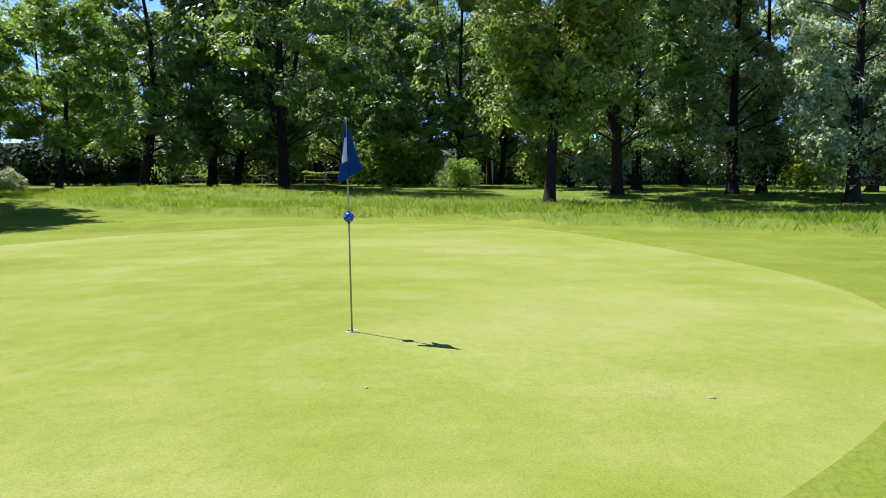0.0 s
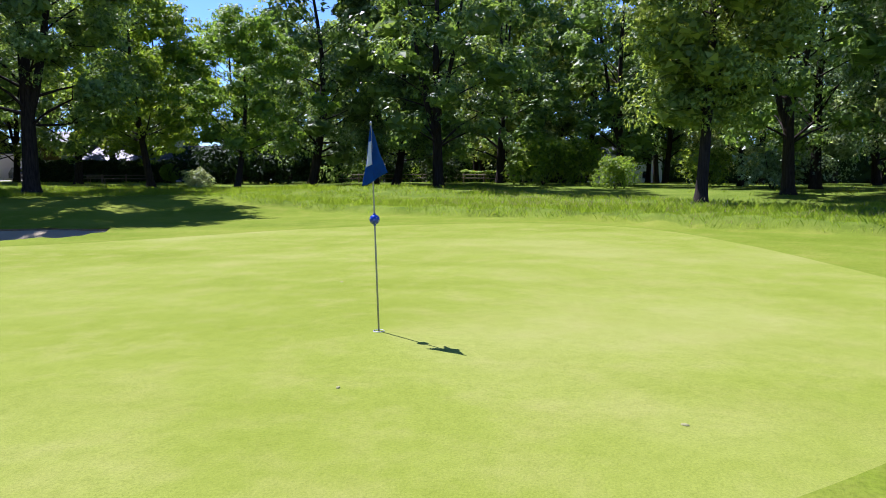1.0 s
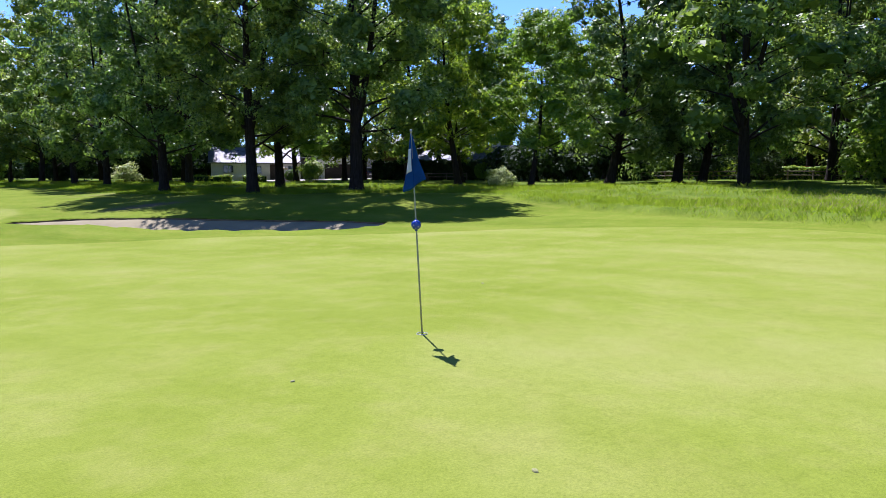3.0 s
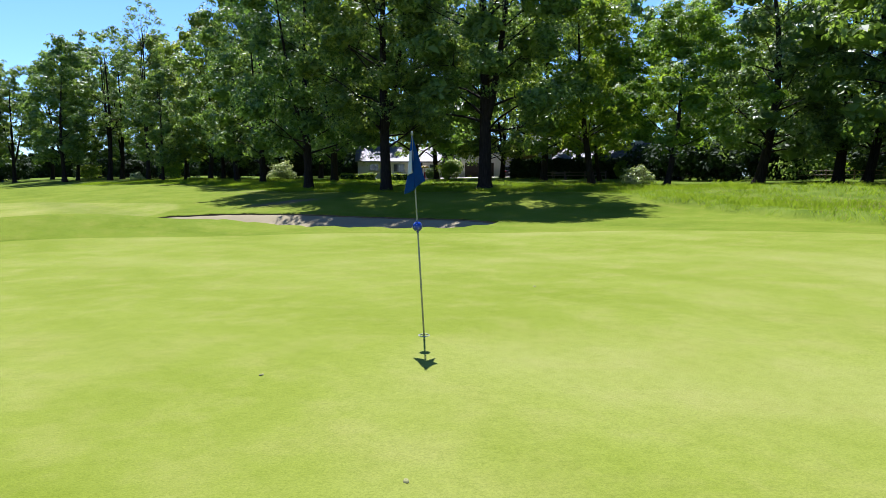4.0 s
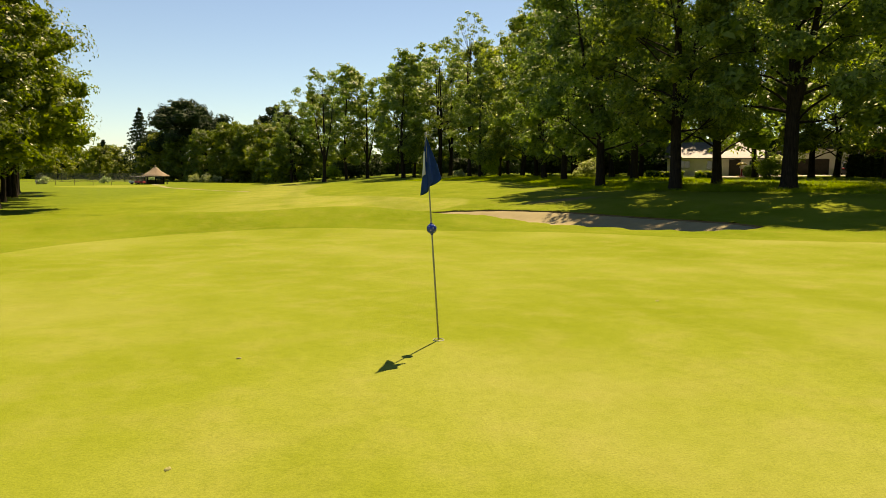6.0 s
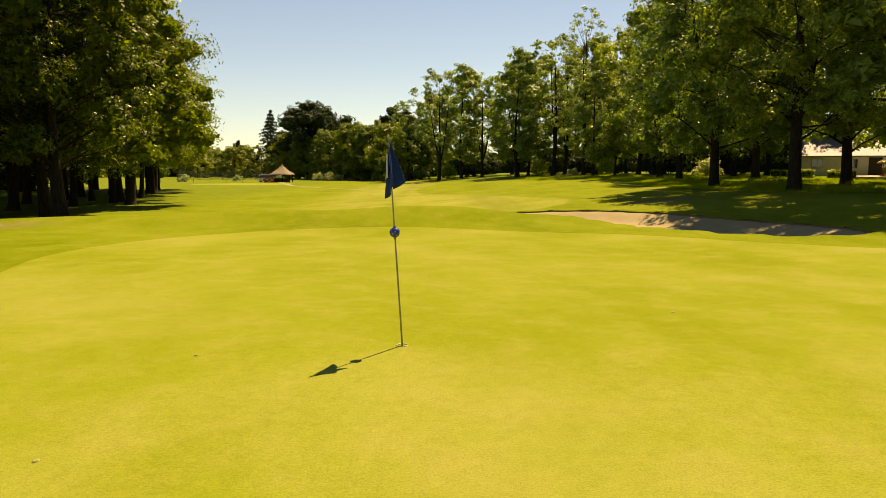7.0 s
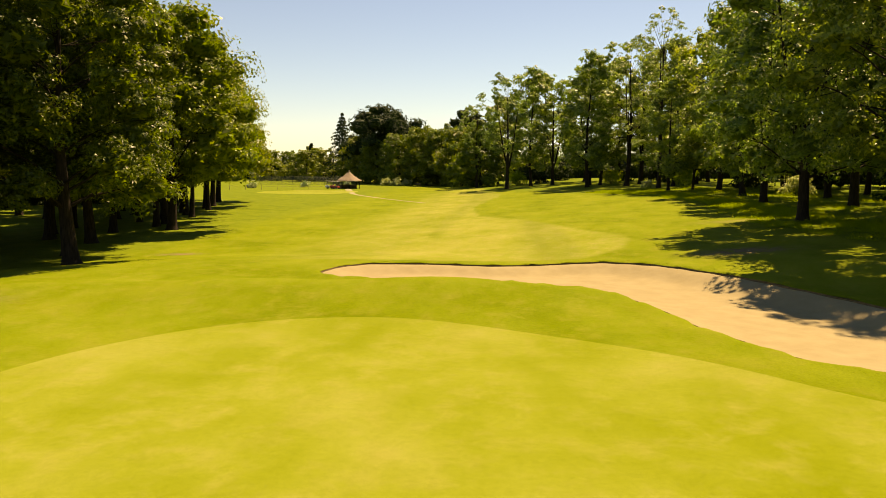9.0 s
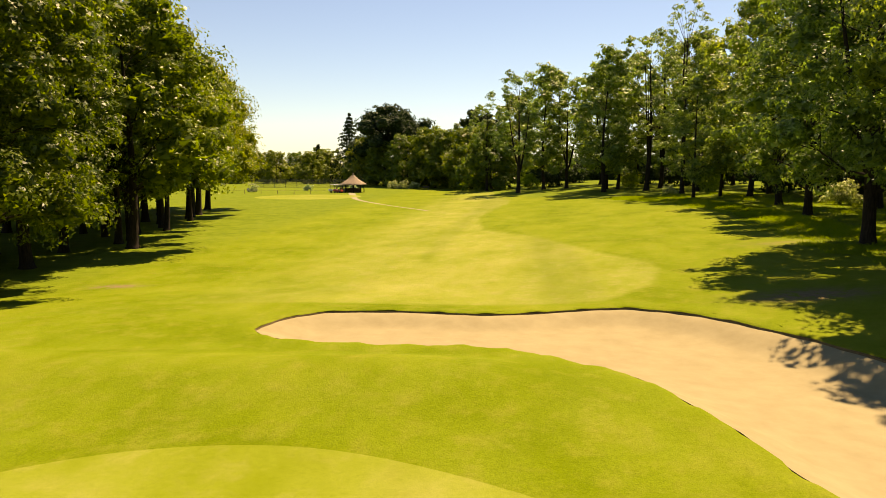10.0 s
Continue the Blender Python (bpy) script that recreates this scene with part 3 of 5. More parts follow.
    cl[:, 2] = np.maximum(cl[:, 2], floor_z + 0.2)
    per = max(4, leaves // len(cl))
    lower = cl[:, 2] < fine
    cv, cf = leaves_at(rng, cl[lower], cr[lower], per, size, 0.62, droop, outs[lower])
    if not lower.all():
        hv, hf = leaves_at(rng, cl[~lower], cr[~lower], max(per // 3, 4), size * 1.7, 0.62, droop, outs[~lower])
        cv, cf = np.r_[cv, hv], np.r_[cf, hf + len(cv)]
    iv, jf = inner_hull(rng, centres, radii, hull, share)
    cv, cf = np.r_[cv, iv], np.r_[cf, jf + len(cv)]
    return (np.array(tv), tf), (cv, cf)


def make_tree(label, leaf, at, seed, bark=None, group="trees of the course", **shape):
    (tv, tf), (cv, cf) = tree_shapes(seed, **shape)
    ob = empty("tree", pose(*at), label, "tree", group)
    raw("trunk", tv, tf, bark or M_BARK, ob, "dark furrowed trunk and limbs")
    raw("crown", cv, cf, leaf, ob, smooth=False)
    return ob


def stand(x, y, sink=0.1):
    return (x, y, height_at(x, y) - sink)


def plant(ob, x, y, scale=1.0, tall=1.0, turn=None, sink=0.1):
    t = rng.uniform(0, 360) if turn is None else turn
    return copy_thing(ob, pose(*stand(x, y, sink), 0, 0, t) @ Matrix.Diagonal((scale, scale, scale * tall, 1)))


rng = np.random.default_rng(7)
PLANT_LATER = []
SHADE = "tall broadleaf tree with dark trunk and shady crown"
LIME = "broadleaf tree with thin trunk and dense mid-green crown"
FRESH = "broadleaf tree with fresh yellow-green leaves in sun"
SILVER = "weeping broadleaf tree with silvery green hanging leaves"
MASSY = "dense broadleaf tree leafy almost to the ground"
THIN = "tall slender tree with sparse airy crown"

# east grove in front of the houses
shade_a = make_tree(SHADE, M_LEAF, stand(24.66, 37.93), 11, tall=29, bare=2.8, spread=7.5, trunk_r=0.40, lobes=56, each=12, leaves=46000, size=0.17, droop=0.1, fork=1, fine=13, hull=3, share=0.42)
shade_b = make_tree(SHADE, M_LEAF, stand(24.3, 49.5), 12, tall=27, bare=2.6, spread=8.2, trunk_r=0.38, lobes=54, each=12, leaves=42000, size=0.17, droop=0.1, fork=2, fine=13, hull=3, share=0.42)
shade_c = make_tree(SHADE, M_LEAF, stand(28.4, 31.2), 17, tall=30, bare=3.0, spread=8.8, trunk_r=0.46, lobes=58, each=12, leaves=46000, size=0.17, droop=0.1, fork=1, lean=0.05, lean_to=190, fine=13, hull=3, share=0.44)
far_a = make_tree(SHADE, M_LEAF, stand(32.75, 45.4), 15, tall=25, bare=1.9, spread=8.2, trunk_r=0.38, lobes=40, each=9, leaves=14000, size=0.28, fork=1, share=0.47, droop=0.1)
far_b = make_tree(SHADE, M_LEAF, stand(44.96, 10.4), 16, tall=26, bare=1.8, spread=8.2, trunk_r=0.40, lobes=40, each=9, leaves=14000, size=0.28, fork=2, share=0.47, droop=0.1)
massy = make_tree(MASSY, M_LEAF_MASS, stand(49.1, 22.5), 13, tall=24, bare=2.0, spread=7.4, trunk_r=0.40, lobes=42, each=10, leaves=19000, size=0.24, droop=0.2, low=0.5, fine=13, share=0.46)
lime = make_tree(LIME, M_LEAF, stand(27.0, -6.2), 14, tall=26, bare=2.4, spread=7.6, trunk_r=0.26, lobes=60, each=12, leaves=46000, size=0.155, droop=0.15, fine=12, hull=3, peak=0.55, foot=0.5)
fresh = make_tree(FRESH, M_LEAF_BRIGHT, stand(40.0, 31.4), 21, tall=17, bare=2.6, spread=7.2, trunk_r=0.30, lobes=34, each=11, leaves=20000, size=0.21, lean=0.10, lean_to=140, droop=0.1, gaps=0.08, share=0.45)
silver = make_tree(SILVER, M_LEAF_SILVER, stand(29.3, -22.2), 31, tall=21, bare=1.8, spread=5.2, trunk_r=0.34, lobes=46, each=11, leaves=27000, size=0.165, droop=0.55, low=0.2, fine=11, hull=3, share=0.45)

for k, (x, y) in enumerate(((38.3, 76.7), (33, 60.4), (52.5, 68), (54.6, 61.2), (34, 99.8), (28.9, 69.4), (57.1, 60.4), (51.1, 47.4), (32.3, 85.2), (62, 52), (46, 84),
                            (83.1, 14.8), (88.0, 5.7),
                            (39, -12.5), (55, -3.0), (61, 8.3), (70, -7.6), (74.6, 0.2), (40, 110))):
    plant((far_a, far_b)[k % 2], x, y, rng.uniform(0.84, 0.98), 1.06)
for x, y in ((53.1, 18.3), (53.5, 16.4), (72, 10), (47, -34), (60, -24)):
    plant(massy, x, y, rng.uniform(0.85, 1.05))
for x, y in ((104, 34), (112, 12), (110, -8), (108, -34), (96, -48), (78, -52), (98, 48), (84, 62), (116, 26), (84, 14), (50, 95), (92, -8), (70, -28), (88, 32), (46, 108), (60, 92), (98, 20), (100, -20), (86, -36)):
    PLANT_LATER.append((x, y))
for x, y in ((77.8, 3.7), (77, -12), (81.5, -6.4), (66, -16), (43, 100)):
    plant(far_b, x, y, rng.uniform(0.78, 0.9))
for x, y in ((38.5, 23.5), (60, 31), (44, 120), (68, 50), (48.6, 37.7)):
    plant(fresh, x, y, rng.uniform(0.62, 0.78))
# bright-leaved copies: sunlight on the foliage here is given by leaf colour
for x, y in ((75, 43), (83, 36)):
    plant(fresh, x, y, 1.25)
for x, y, s in ((38.5, -19.8, 1.05), (41, -22.8, 0.95), (36, -31, 1.0), (47, -16.0, 1.1), (33.5, -27.5, 1.0), (55, -12.5, 0.8)):
    plant(silver, x, y, s)

# wood beyond the fairway
wood_a = make_tree(SHADE, M_LEAF, stand(19.8, 130.3), 41, tall=25, bare=2.6, spread=7.2, trunk_r=0.36, lobes=34, each=8, leaves=6500, size=0.40, low=0.2)
wood_b = make_tree(THIN, M_LEAF, stand(5.4, 150.4), 42, tall=25, bare=6.5, spread=7.6, trunk_r=0.40, lobes=44, each=11, leaves=9500, size=0.27, gaps=0.16, fork=2, mass=(0.15, 0.27), share=0.32, peak=0.5)
wood_c = make_tree(THIN, M_LEAF, stand(28.6, 112.5), 43, tall=28, bare=8.0, spread=5.6, trunk_r=0.34, lobes=64, each=9, leaves=8500, size=0.2, gaps=0.05, fork=2, mass=(0.13, 0.24), share=0.12, peak=0.6)
round_oak = make_tree("round-crowned oak in full olive-green leaf", M_LEAF_OLIVE, stand(-12, 201), 44, tall=17, bare=0.6, spread=8.6, trunk_r=0.4, lobes=34, each=8, leaves=6200, size=0.48, low=0.8)
for x, y, h, ob, base in ((11, 159.9, 23.5, wood_a, 24), (15.7, 158.3, 21.8, wood_b, 25), (23.4, 139, 19.6, wood_a, 24), (26.7, 129.2, 24.7, wood_b, 25), (30.8, 137.6, 23.5, wood_b, 25), (36.9, 132.2, 19.7, wood_a, 24),
                          (37.4, 160, 24, wood_a, 24), (40.7, 135, 20, wood_a, 24), (3.7, 182, 20.4, wood_a, 24), (15.3, 178, 24, wood_a, 24), (28.4, 149.5, 23, wood_a, 24), (21.7, 142.2, 22, wood_b, 25), (33, 121, 22, wood_a, 24),
                          (27.0, 99.6, 14, wood_a, 24), (48, 128, 22, wood_a, 24), (46, 146, 23, wood_a, 24), (24, 168, 23, wood_a, 24), (56, 112, 22, wood_a, 24), (64, 104, 22, wood_a, 24), (-1.5, 172, 19, wood_b, 25), (31.5, 103.7, 12, wood_b, 25), (8, 192, 21, wood_a, 24)):
    plant(ob, x, y, h / base * 1.1)
for x, y, h in ((-34.2, 219, 14.8), (-25.9, 209.7, 16.2), (-17.2, 205.5, 18.4), (-6, 191.5, 17.2), (-0.4, 177, 17.4), (-41.4, 228.4, 16.4), (-20, 219, 17), (-9, 212, 19),
                (-84, 259, 12), (-72, 262, 11), (-67, 269, 13.5), (-96, 250, 13), (-60, 256, 12.5), (-108, 240, 13), (-52, 262, 14), (-78, 275, 12), (-120, 228, 14), (-132, 210, 13), (-88, 236, 11), (-76, 244, 12), (-104, 222, 12), (-62, 240, 12)):
    plant(round_oak, x, y, h / 17 + 0.08, sink=1.6)

for x, y in PLANT_LATER:
    plant(wood_a, x, y, rng.uniform(1.0, 1.15))

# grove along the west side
# west and west_far carry the leaf colour with shade painted in
west = make_tree(SHADE, M_LEAF_SHADED, stand(-21.3, 36.5), 51, tall=20, bare=2.8, spread=7.4, trunk_r=0.42, lobes=48, each=12, leaves=40000, size=0.17, droop=0.1, fine=18, hull=3)
west_far = make_tree(SHADE, M_LEAF_SHADED, stand(-34, 40), 54, tall=20, bare=3.0, spread=7.4, trunk_r=0.40, lobes=36, each=9, leaves=10500, size=0.32, droop=0.1)
west_wide = make_tree("wide-spreading tree with olive-green sunlit crown", M_LEAF_OLIVE, stand(-35.7, 83.2), 52, tall=21.5, bare=3.2, spread=10.6, trunk_r=0.42, lobes=48, each=11, leaves=23000, size=0.21, droop=0.1, fine=17, hull=3, share=0.48)
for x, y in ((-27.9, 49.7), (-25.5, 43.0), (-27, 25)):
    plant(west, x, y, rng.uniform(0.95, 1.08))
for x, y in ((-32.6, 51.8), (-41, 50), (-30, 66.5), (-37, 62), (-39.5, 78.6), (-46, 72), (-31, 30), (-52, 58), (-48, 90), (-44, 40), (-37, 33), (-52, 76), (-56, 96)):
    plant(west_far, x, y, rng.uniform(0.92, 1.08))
for x, y in ((-26.6, 60.5), (-37.6, 97), (-41.5, 108.9), (-38.8, 85.5), (-33, 72.5), (-50, 106)):
    plant(west_wide, x, y, rng.uniform(0.98, 1.1))
bare_trunk = tagged(new("tree"), "dark bare-stemmed tree in the shade of the grove", "tree", "trees of the course")
bare_trunk.matrix_world = pose(*stand(-34.5, 88.0))
(tv, tf), (cv, cf) = tree_shapes(53, tall=16, bare=6.0, spread=3.4, trunk_r=0.3, lobes=16, each=8, leaves=3200, size=0.34)
raw("trunk", tv, tf, M_BARK, bare_trunk)
raw("crown", cv, cf, M_LEAF, bare_trunk, smooth=False)
for x, y in ((-36.2, 91), (-37, 94), (-40, 101), (-33.5, 79), (-31.5, 76), (-34, 69), (-43, 97), (-44, 84), (-38, 72), (-30.5, 57.5), (-35, 56), (-29.5, 63.5)):
    plant(bare_trunk, x, y, rng.uniform(0.9, 1.1))


# ---- conifers ----
def build_conifer(at, tall, spread, seed):
    r = np.random.default_rng(seed)
    ob = empty("conifer", pose(*at), "tall narrow dark spruce with layered branches", "conifer")
    v, f = tube([(0, 0, -0.3), (0, 0, tall * 0.5), (0, 0, tall)], [0.35, 0.2, 0.02], 8)
    raw("trunk", v, f, M_BARK, ob)
    c, cr = [], []
    for i in range(19):
        z = 2.0 + (tall - 2.0) * (i / 18) ** 0.9
        reach = spread * (1 - z / tall) ** 0.85 + 0.15
        for k in range(7):
            a = k * 0.9 + i * 0.63 + r.normal(0, 0.2)
            out = reach * r.uniform(0.7, 1.15)
            for q in (0.2, 0.4, 0.6, 0.8, 1.0):
                rr = out * q
                c.append((math.cos(a) * rr, math.sin(a) * rr, z - 0.34 * rr + r.normal(0, 0.08)))
                cr.append((0.45 + 0.12 * reach * (1.2 - q)) * min(1.0, 0.3 + reach * 0.35))
    v, f = leaves_at(r, np.array(c), np.array(cr), 8, 0.55, 0.3, 0.2)
    raw("crown", v, f, M_NEEDLE, ob, smooth=False)


build_conifer(stand(-50.6, 246), 23.5, 9.5, 61)
build_conifer(stand(-66, 262), 13.5, 3.2, 62)


def build_pine(at, tall, spread, seed):
    r = np.random.default_rng(seed)
    ob = empty("pine_tree", pose(*at), "broad dark pine with a flat-topped crown", "pine tree")
    v, f = tube([(0, 0, -0.3), (0.3, 0, tall * 0.4), (0, 0.2, tall * 0.7), (0, 0, tall * 0.9)], [0.5, 0.4, 0.28, 0.1], 9)
    raw("trunk", v, f, M_BARK, ob)
    n = 74
    a = r.uniform(0, 6.28, n)
    rad = spread * np.sqrt(r.random(n))
    lob = np.c_[np.cos(a) * rad, np.sin(a) * rad, tall * (0.92 - 0.20 * (rad / spread) ** 2) - r.uniform(0, 0.55, n) ** 1.4 * tall]
    rr = spread * r.uniform(0.22, 0.36, n)
    cl, _ = lobe_clumps(r, lob, rr, 7)
    v, f = leaves_at(r, cl, np.repeat(rr, 7) * 0.5, 22, 0.55, 0.6)
    iv, jf = inner_hull(r, lob, rr, 2, 0.7)
    v, f = np.r_[v, iv], np.r_[f, jf + len(v)]
    raw("crown", v, f, M_NEEDLE, ob, smooth=False)


build_pine(stand(-31.9, 224), 26.5, 10.0, 63)
build_pine(stand(-5.8, 221), 26.0, 4.5, 64)
build_pine(stand(-42, 236), 17.0, 6.0, 65)


# ---- bushes, hedges and long grass ----
def bush_shape(seed, w, h, per, size, lobes=12, each=8):
    r = np.random.default_rng(seed)
    a = r.uniform(0, 6.28, lobes)
    q = np.sqrt(r.random(lobes)) * 0.62
    rad = r.uniform(0.26, 0.42, lobes) * min(w, h)
    c = np.c_[np.cos(a) * q * w / 2, np.sin(a) * q * w / 2, rad * 0.6 + r.random(lobes) * np.maximum(h - rad * 1.6, 0.05)]
    cl, _ = lobe_clumps(r, c, rad, each, 0.6)
    cl[:, 2] = np.maximum(cl[:, 2], 0.08)
    v, f = leaves_at(r, cl, np.repeat(rad, each) * 0.42, per, size, 0.8)
    v[:, 2] = np.maximum(v[:, 2], 0.02)
    return v, f


def make_bush(label, leaf, at, seed, w, h, per=26, size=0.16, lobes=12, group="bushes"):
    ob = empty("bush", pose(*at), label, "bush", group)
    v, f = bush_shape(seed, w, h, per, size, lobes)
    raw("foliage", v, f, leaf, ob, smooth=False)
    tv, tf = [], []
    for k in range(4):
        a = k * 1.6 + seed
        p, q = tube([(0, 0, -0.1), (math.cos(a) * w * 0.12, math.sin(a) * w * 0.12, h * 0.35), (math.cos(a) * w * 0.25, math.sin(a) * w * 0.25, h * 0.75)], [0.05, 0.035, 0.015], 5)
        o = len(tv)
        tv += p
        tf += [tuple(i + o for i in t) for t in q]
    raw("stem", tv, tf, M_BARK, ob)
    return ob


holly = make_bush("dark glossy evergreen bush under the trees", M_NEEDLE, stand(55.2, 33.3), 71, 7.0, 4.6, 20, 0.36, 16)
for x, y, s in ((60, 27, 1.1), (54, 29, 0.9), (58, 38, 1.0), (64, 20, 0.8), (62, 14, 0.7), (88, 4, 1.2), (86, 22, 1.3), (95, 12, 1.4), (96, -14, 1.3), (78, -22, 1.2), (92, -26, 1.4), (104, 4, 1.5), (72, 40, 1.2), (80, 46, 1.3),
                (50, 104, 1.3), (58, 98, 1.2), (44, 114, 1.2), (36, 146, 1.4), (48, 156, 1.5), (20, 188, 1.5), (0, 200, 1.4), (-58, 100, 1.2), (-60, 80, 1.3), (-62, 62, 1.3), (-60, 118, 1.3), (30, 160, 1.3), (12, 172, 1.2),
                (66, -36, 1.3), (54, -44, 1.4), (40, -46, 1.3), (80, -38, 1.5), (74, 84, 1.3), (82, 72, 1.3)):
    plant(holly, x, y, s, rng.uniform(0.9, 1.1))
leafy = make_bush("sunlit yellow-green shrub at the edge of the wood", M_LEAF_BRIGHT, stand(56, 3.6), 72, 6.0, 5.2, 26, 0.28, 16)
for x, y, s in ((60, 1.0, 0.9), (64, 5.5, 0.9), (46.5, -2.5, 0.5), (70, 22, 0.9), (52.5, -9.5, 0.7), (49, 61, 0.5), (75, 62, 0.9), (78, 30, 0.8), (26, 142, 0.8), (34, 118, 0.7), (8, 166, 0.8), (44, -28, 0.7), (66, 76, 0.7), (70, 72, 0.7)):
    plant(leafy, x, y, s, rng.uniform(0.85, 1.1))
pale_bush = make_bush("pale flowering shrub with whitish leaves", M_LEAF_SILVER, stand(47, -13.2), 73, 4.2, 3.4, 30, 0.2, 12)
for x, y, s in ((-24.8, 195, 0.85), (-27.5, 196, 0.8), (-22, 196, 0.7), (-46, 178, 0.6), (-57, 170, 0.65), (-36.5, 186, 0.6), (45, 30.5, 0.55), (38, 84, 0.9), (27, 113, 0.5), (39.5, 27.2, 0.35)):
    plant(pale_bush, x, y, s)


def grass_blades(rng, px, py, tall, per, wide):
    n = len(px) * per
    x = np.repeat(px, per) + rng.normal(0, 0.2, n)
    y = np.repeat(py, per) + rng.normal(0, 0.2, n)
    z = np.repeat(height(px, py), per) - 0.04
    h = np.repeat(tall, per) * rng.uniform(0.6, 1.1, n)
    a = rng.uniform(0, 6.28, n)
    lean = h * rng.uniform(0.1, 0.95, n)
    b = rng.uniform(0, 6.28, n)
    dx, dy = np.cos(a) * wide, np.sin(a) * wide
    lx, ly = np.cos(b) * lean, np.sin(b) * lean
    p0 = np.c_[x - dx, y - dy, z]
    p1 = np.c_[x + dx, y + dy, z]
    p2 = np.c_[x + dx * 0.7 + lx * 0.4, y + dy * 0.7 + ly * 0.4, z + h * 0.6]
    p3 = np.c_[x + lx, y + ly, z + h]
    v = np.stack([p0, p1, p2, p3], 1).reshape(-1, 3)
    return v, np.arange(4 * n).reshape(n, 4), p3


def build_long_grass():
    r = np.random.default_rng(81)
    m = 200000
    px, py = r.uniform(2, 62, m), r.uniform(-32, 112, m)
    d = wild_depth(px, py)
    clump = 0.5 + 0.5 * np.sin(px * 1.3 + np.sin(py * 0.9) * 2) * np.sin(py * 1.1 + px * 0.3)
    want = np.where(d < 5, 1.0, np.where(d < 14, 0.22, 0.02)) * (d > 0) * (0.35 + 0.65 * clump)
    keep = r.random(m) < want
    px, py, d = px[keep], py[keep], d[keep]
    tall = (0.17 + 0.17 * r.random(len(px))) * (0.65 + 0.5 * np.sin(px * 0.5 + 1) ** 2) * np.clip(0.85 + d * 0.1, 0.85, 1)
    v, f, tips = grass_blades(r, px, py, tall, 9, 0.005)
    tagged(raw("long_grass", v, f, M_BLADE, smooth=False), "uncut long grass rough, bright green with straw tips", "long grass", kind="stuff")
    pick = (r.random(len(tips)) < 0.03 + 0.22 * np.exp(-((tips[:, 1] - 1.0) / 6.0) ** 2)) & (np.repeat(d, 9) < 12) & (tips[:, 1] < 34)
    t = tips[pick]
    n = len(t)
    s = r.uniform(0.02, 0.042, (n, 1))
    a = r.normal(size=(n, 3)) * 0.4 + np.array([0, 0, 1.0])
    b = np.cross(a, r.normal(size=(n, 3)))
    b /= np.linalg.norm(b, axis=1)[:, None]
    v = np.stack([t, t + a * s + b * s * 0.3, t + a * s * 2.4, t + a * s - b * s * 0.3], 1).reshape(-1, 3)
    tagged(raw("grass_seed_heads", v, np.arange(4 * n).reshape(n, 4), M_SEED, smooth=False), "pinkish straw seed heads over the long grass", "seed heads", kind="stuff")


build_long_grass()

# ---- buildings beyond the grove ----
M_RENDER = simple_material("white_render", (0.554, 0.546, 0.515), (0.634, 0.626, 0.602), 0.9, 0.9, 0.1, 0, 0.1)
M_SLATE = simple_material("roof_slate", (0.054, 0.057, 0.063), (0.102, 0.105, 0.111), 3.0, 0.62, 0.3, 0, 0.2)
M_PANEL = simple_material("grey_cladding", (0.033, 0.036, 0.042), (0.051, 0.054, 0.060), 2.0, 0.6, 0.3)
M_DARKDOOR = simple_material("dark_door", (0.018, 0.013, 0.011), (0.035, 0.026, 0.022), 3.0, 0.5, 0.3)
M_WOOD = simple_material("weathered_wood", (0.096, 0.072, 0.048), (0.180, 0.144, 0.102), 4.0, 0.85, 0.2, 0, 0.4, (1, 8, 8, 0))
M_BROWN = simple_material("brown_boards", (0.096, 0.066, 0.036), (0.144, 0.102, 0.060), 3.0, 0.8, 0.2, 0, 0.3)
M_GRAVEL = simple_material("pale_gravel", (0.264, 0.240, 0.207), (0.365, 0.341, 0.302), 6.0, 0.95, 0.1, 0, 0.5)
M_THATCH = simple_material("thatch", (0.128, 0.100, 0.068), (0.272, 0.220, 0.160), 3.0, 0.95, 0.1, 0, 0.9, (5, 5, 1, 0))
M_RUBBER = simple_material("rubber", (0.012, 0.012, 0.012), (0.03, 0.03, 0.03), 12, 0.8, 0.3)
M_RIM = simple_material("rim_alloy", (0.35, 0.35, 0.36), (0.5, 0.5, 0.5), 8, 0.35, 0.5, 0.9)
M_RED = simple_material("red_plastic", (0.228, 0.007, 0.009), (0.300, 0.012, 0.012), 5, 0.4, 0.4)
M_YELLOW = simple_material("yellow_plastic", (0.330, 0.228, 0.009), (0.408, 0.288, 0.012), 5, 0.45, 0.4)
M_NET = simple_material("dark_green_wire", (0.012, 0.03, 0.02), (0.025, 0.05, 0.03), 5, 0.6, 0.3)


def paint(name, colour):
    return simple_material(name, tuple(c * 0.85 for c in colour), colour, 2.0, 0.25, 0.5)


def glass_material():
    m, nt, b = base_material("window_glass", 0.05, 0.6)
    b.inputs["Base Color"].default_value = (0.02, 0.024, 0.028, 1)
    b.inputs["Coat Weight"].default_value = 0.5
    return m


M_GLASS = glass_material()


def box(name, lo, hi, mat, parent, label="", bevel=0.02, smooth=False):
    """A box from corner to corner with softened edges."""
    bm = bmesh.new()
    bmesh.ops.create_cube(bm, size=1)
    size = [max(h - l, 1e-4) for l, h in zip(lo, hi)]
    for v in bm.verts:
        v.co = Vector([(l + h) / 2 + c * s for l, h, c, s in zip(lo, hi, v.co, size)])
    if bevel:
        bmesh.ops.bevel(bm, geom=bm.edges[:], offset=min(bevel, min(size) * 0.3), segments=1, affect="EDGES")
    return part(name, bm, mat, parent, label, smooth)


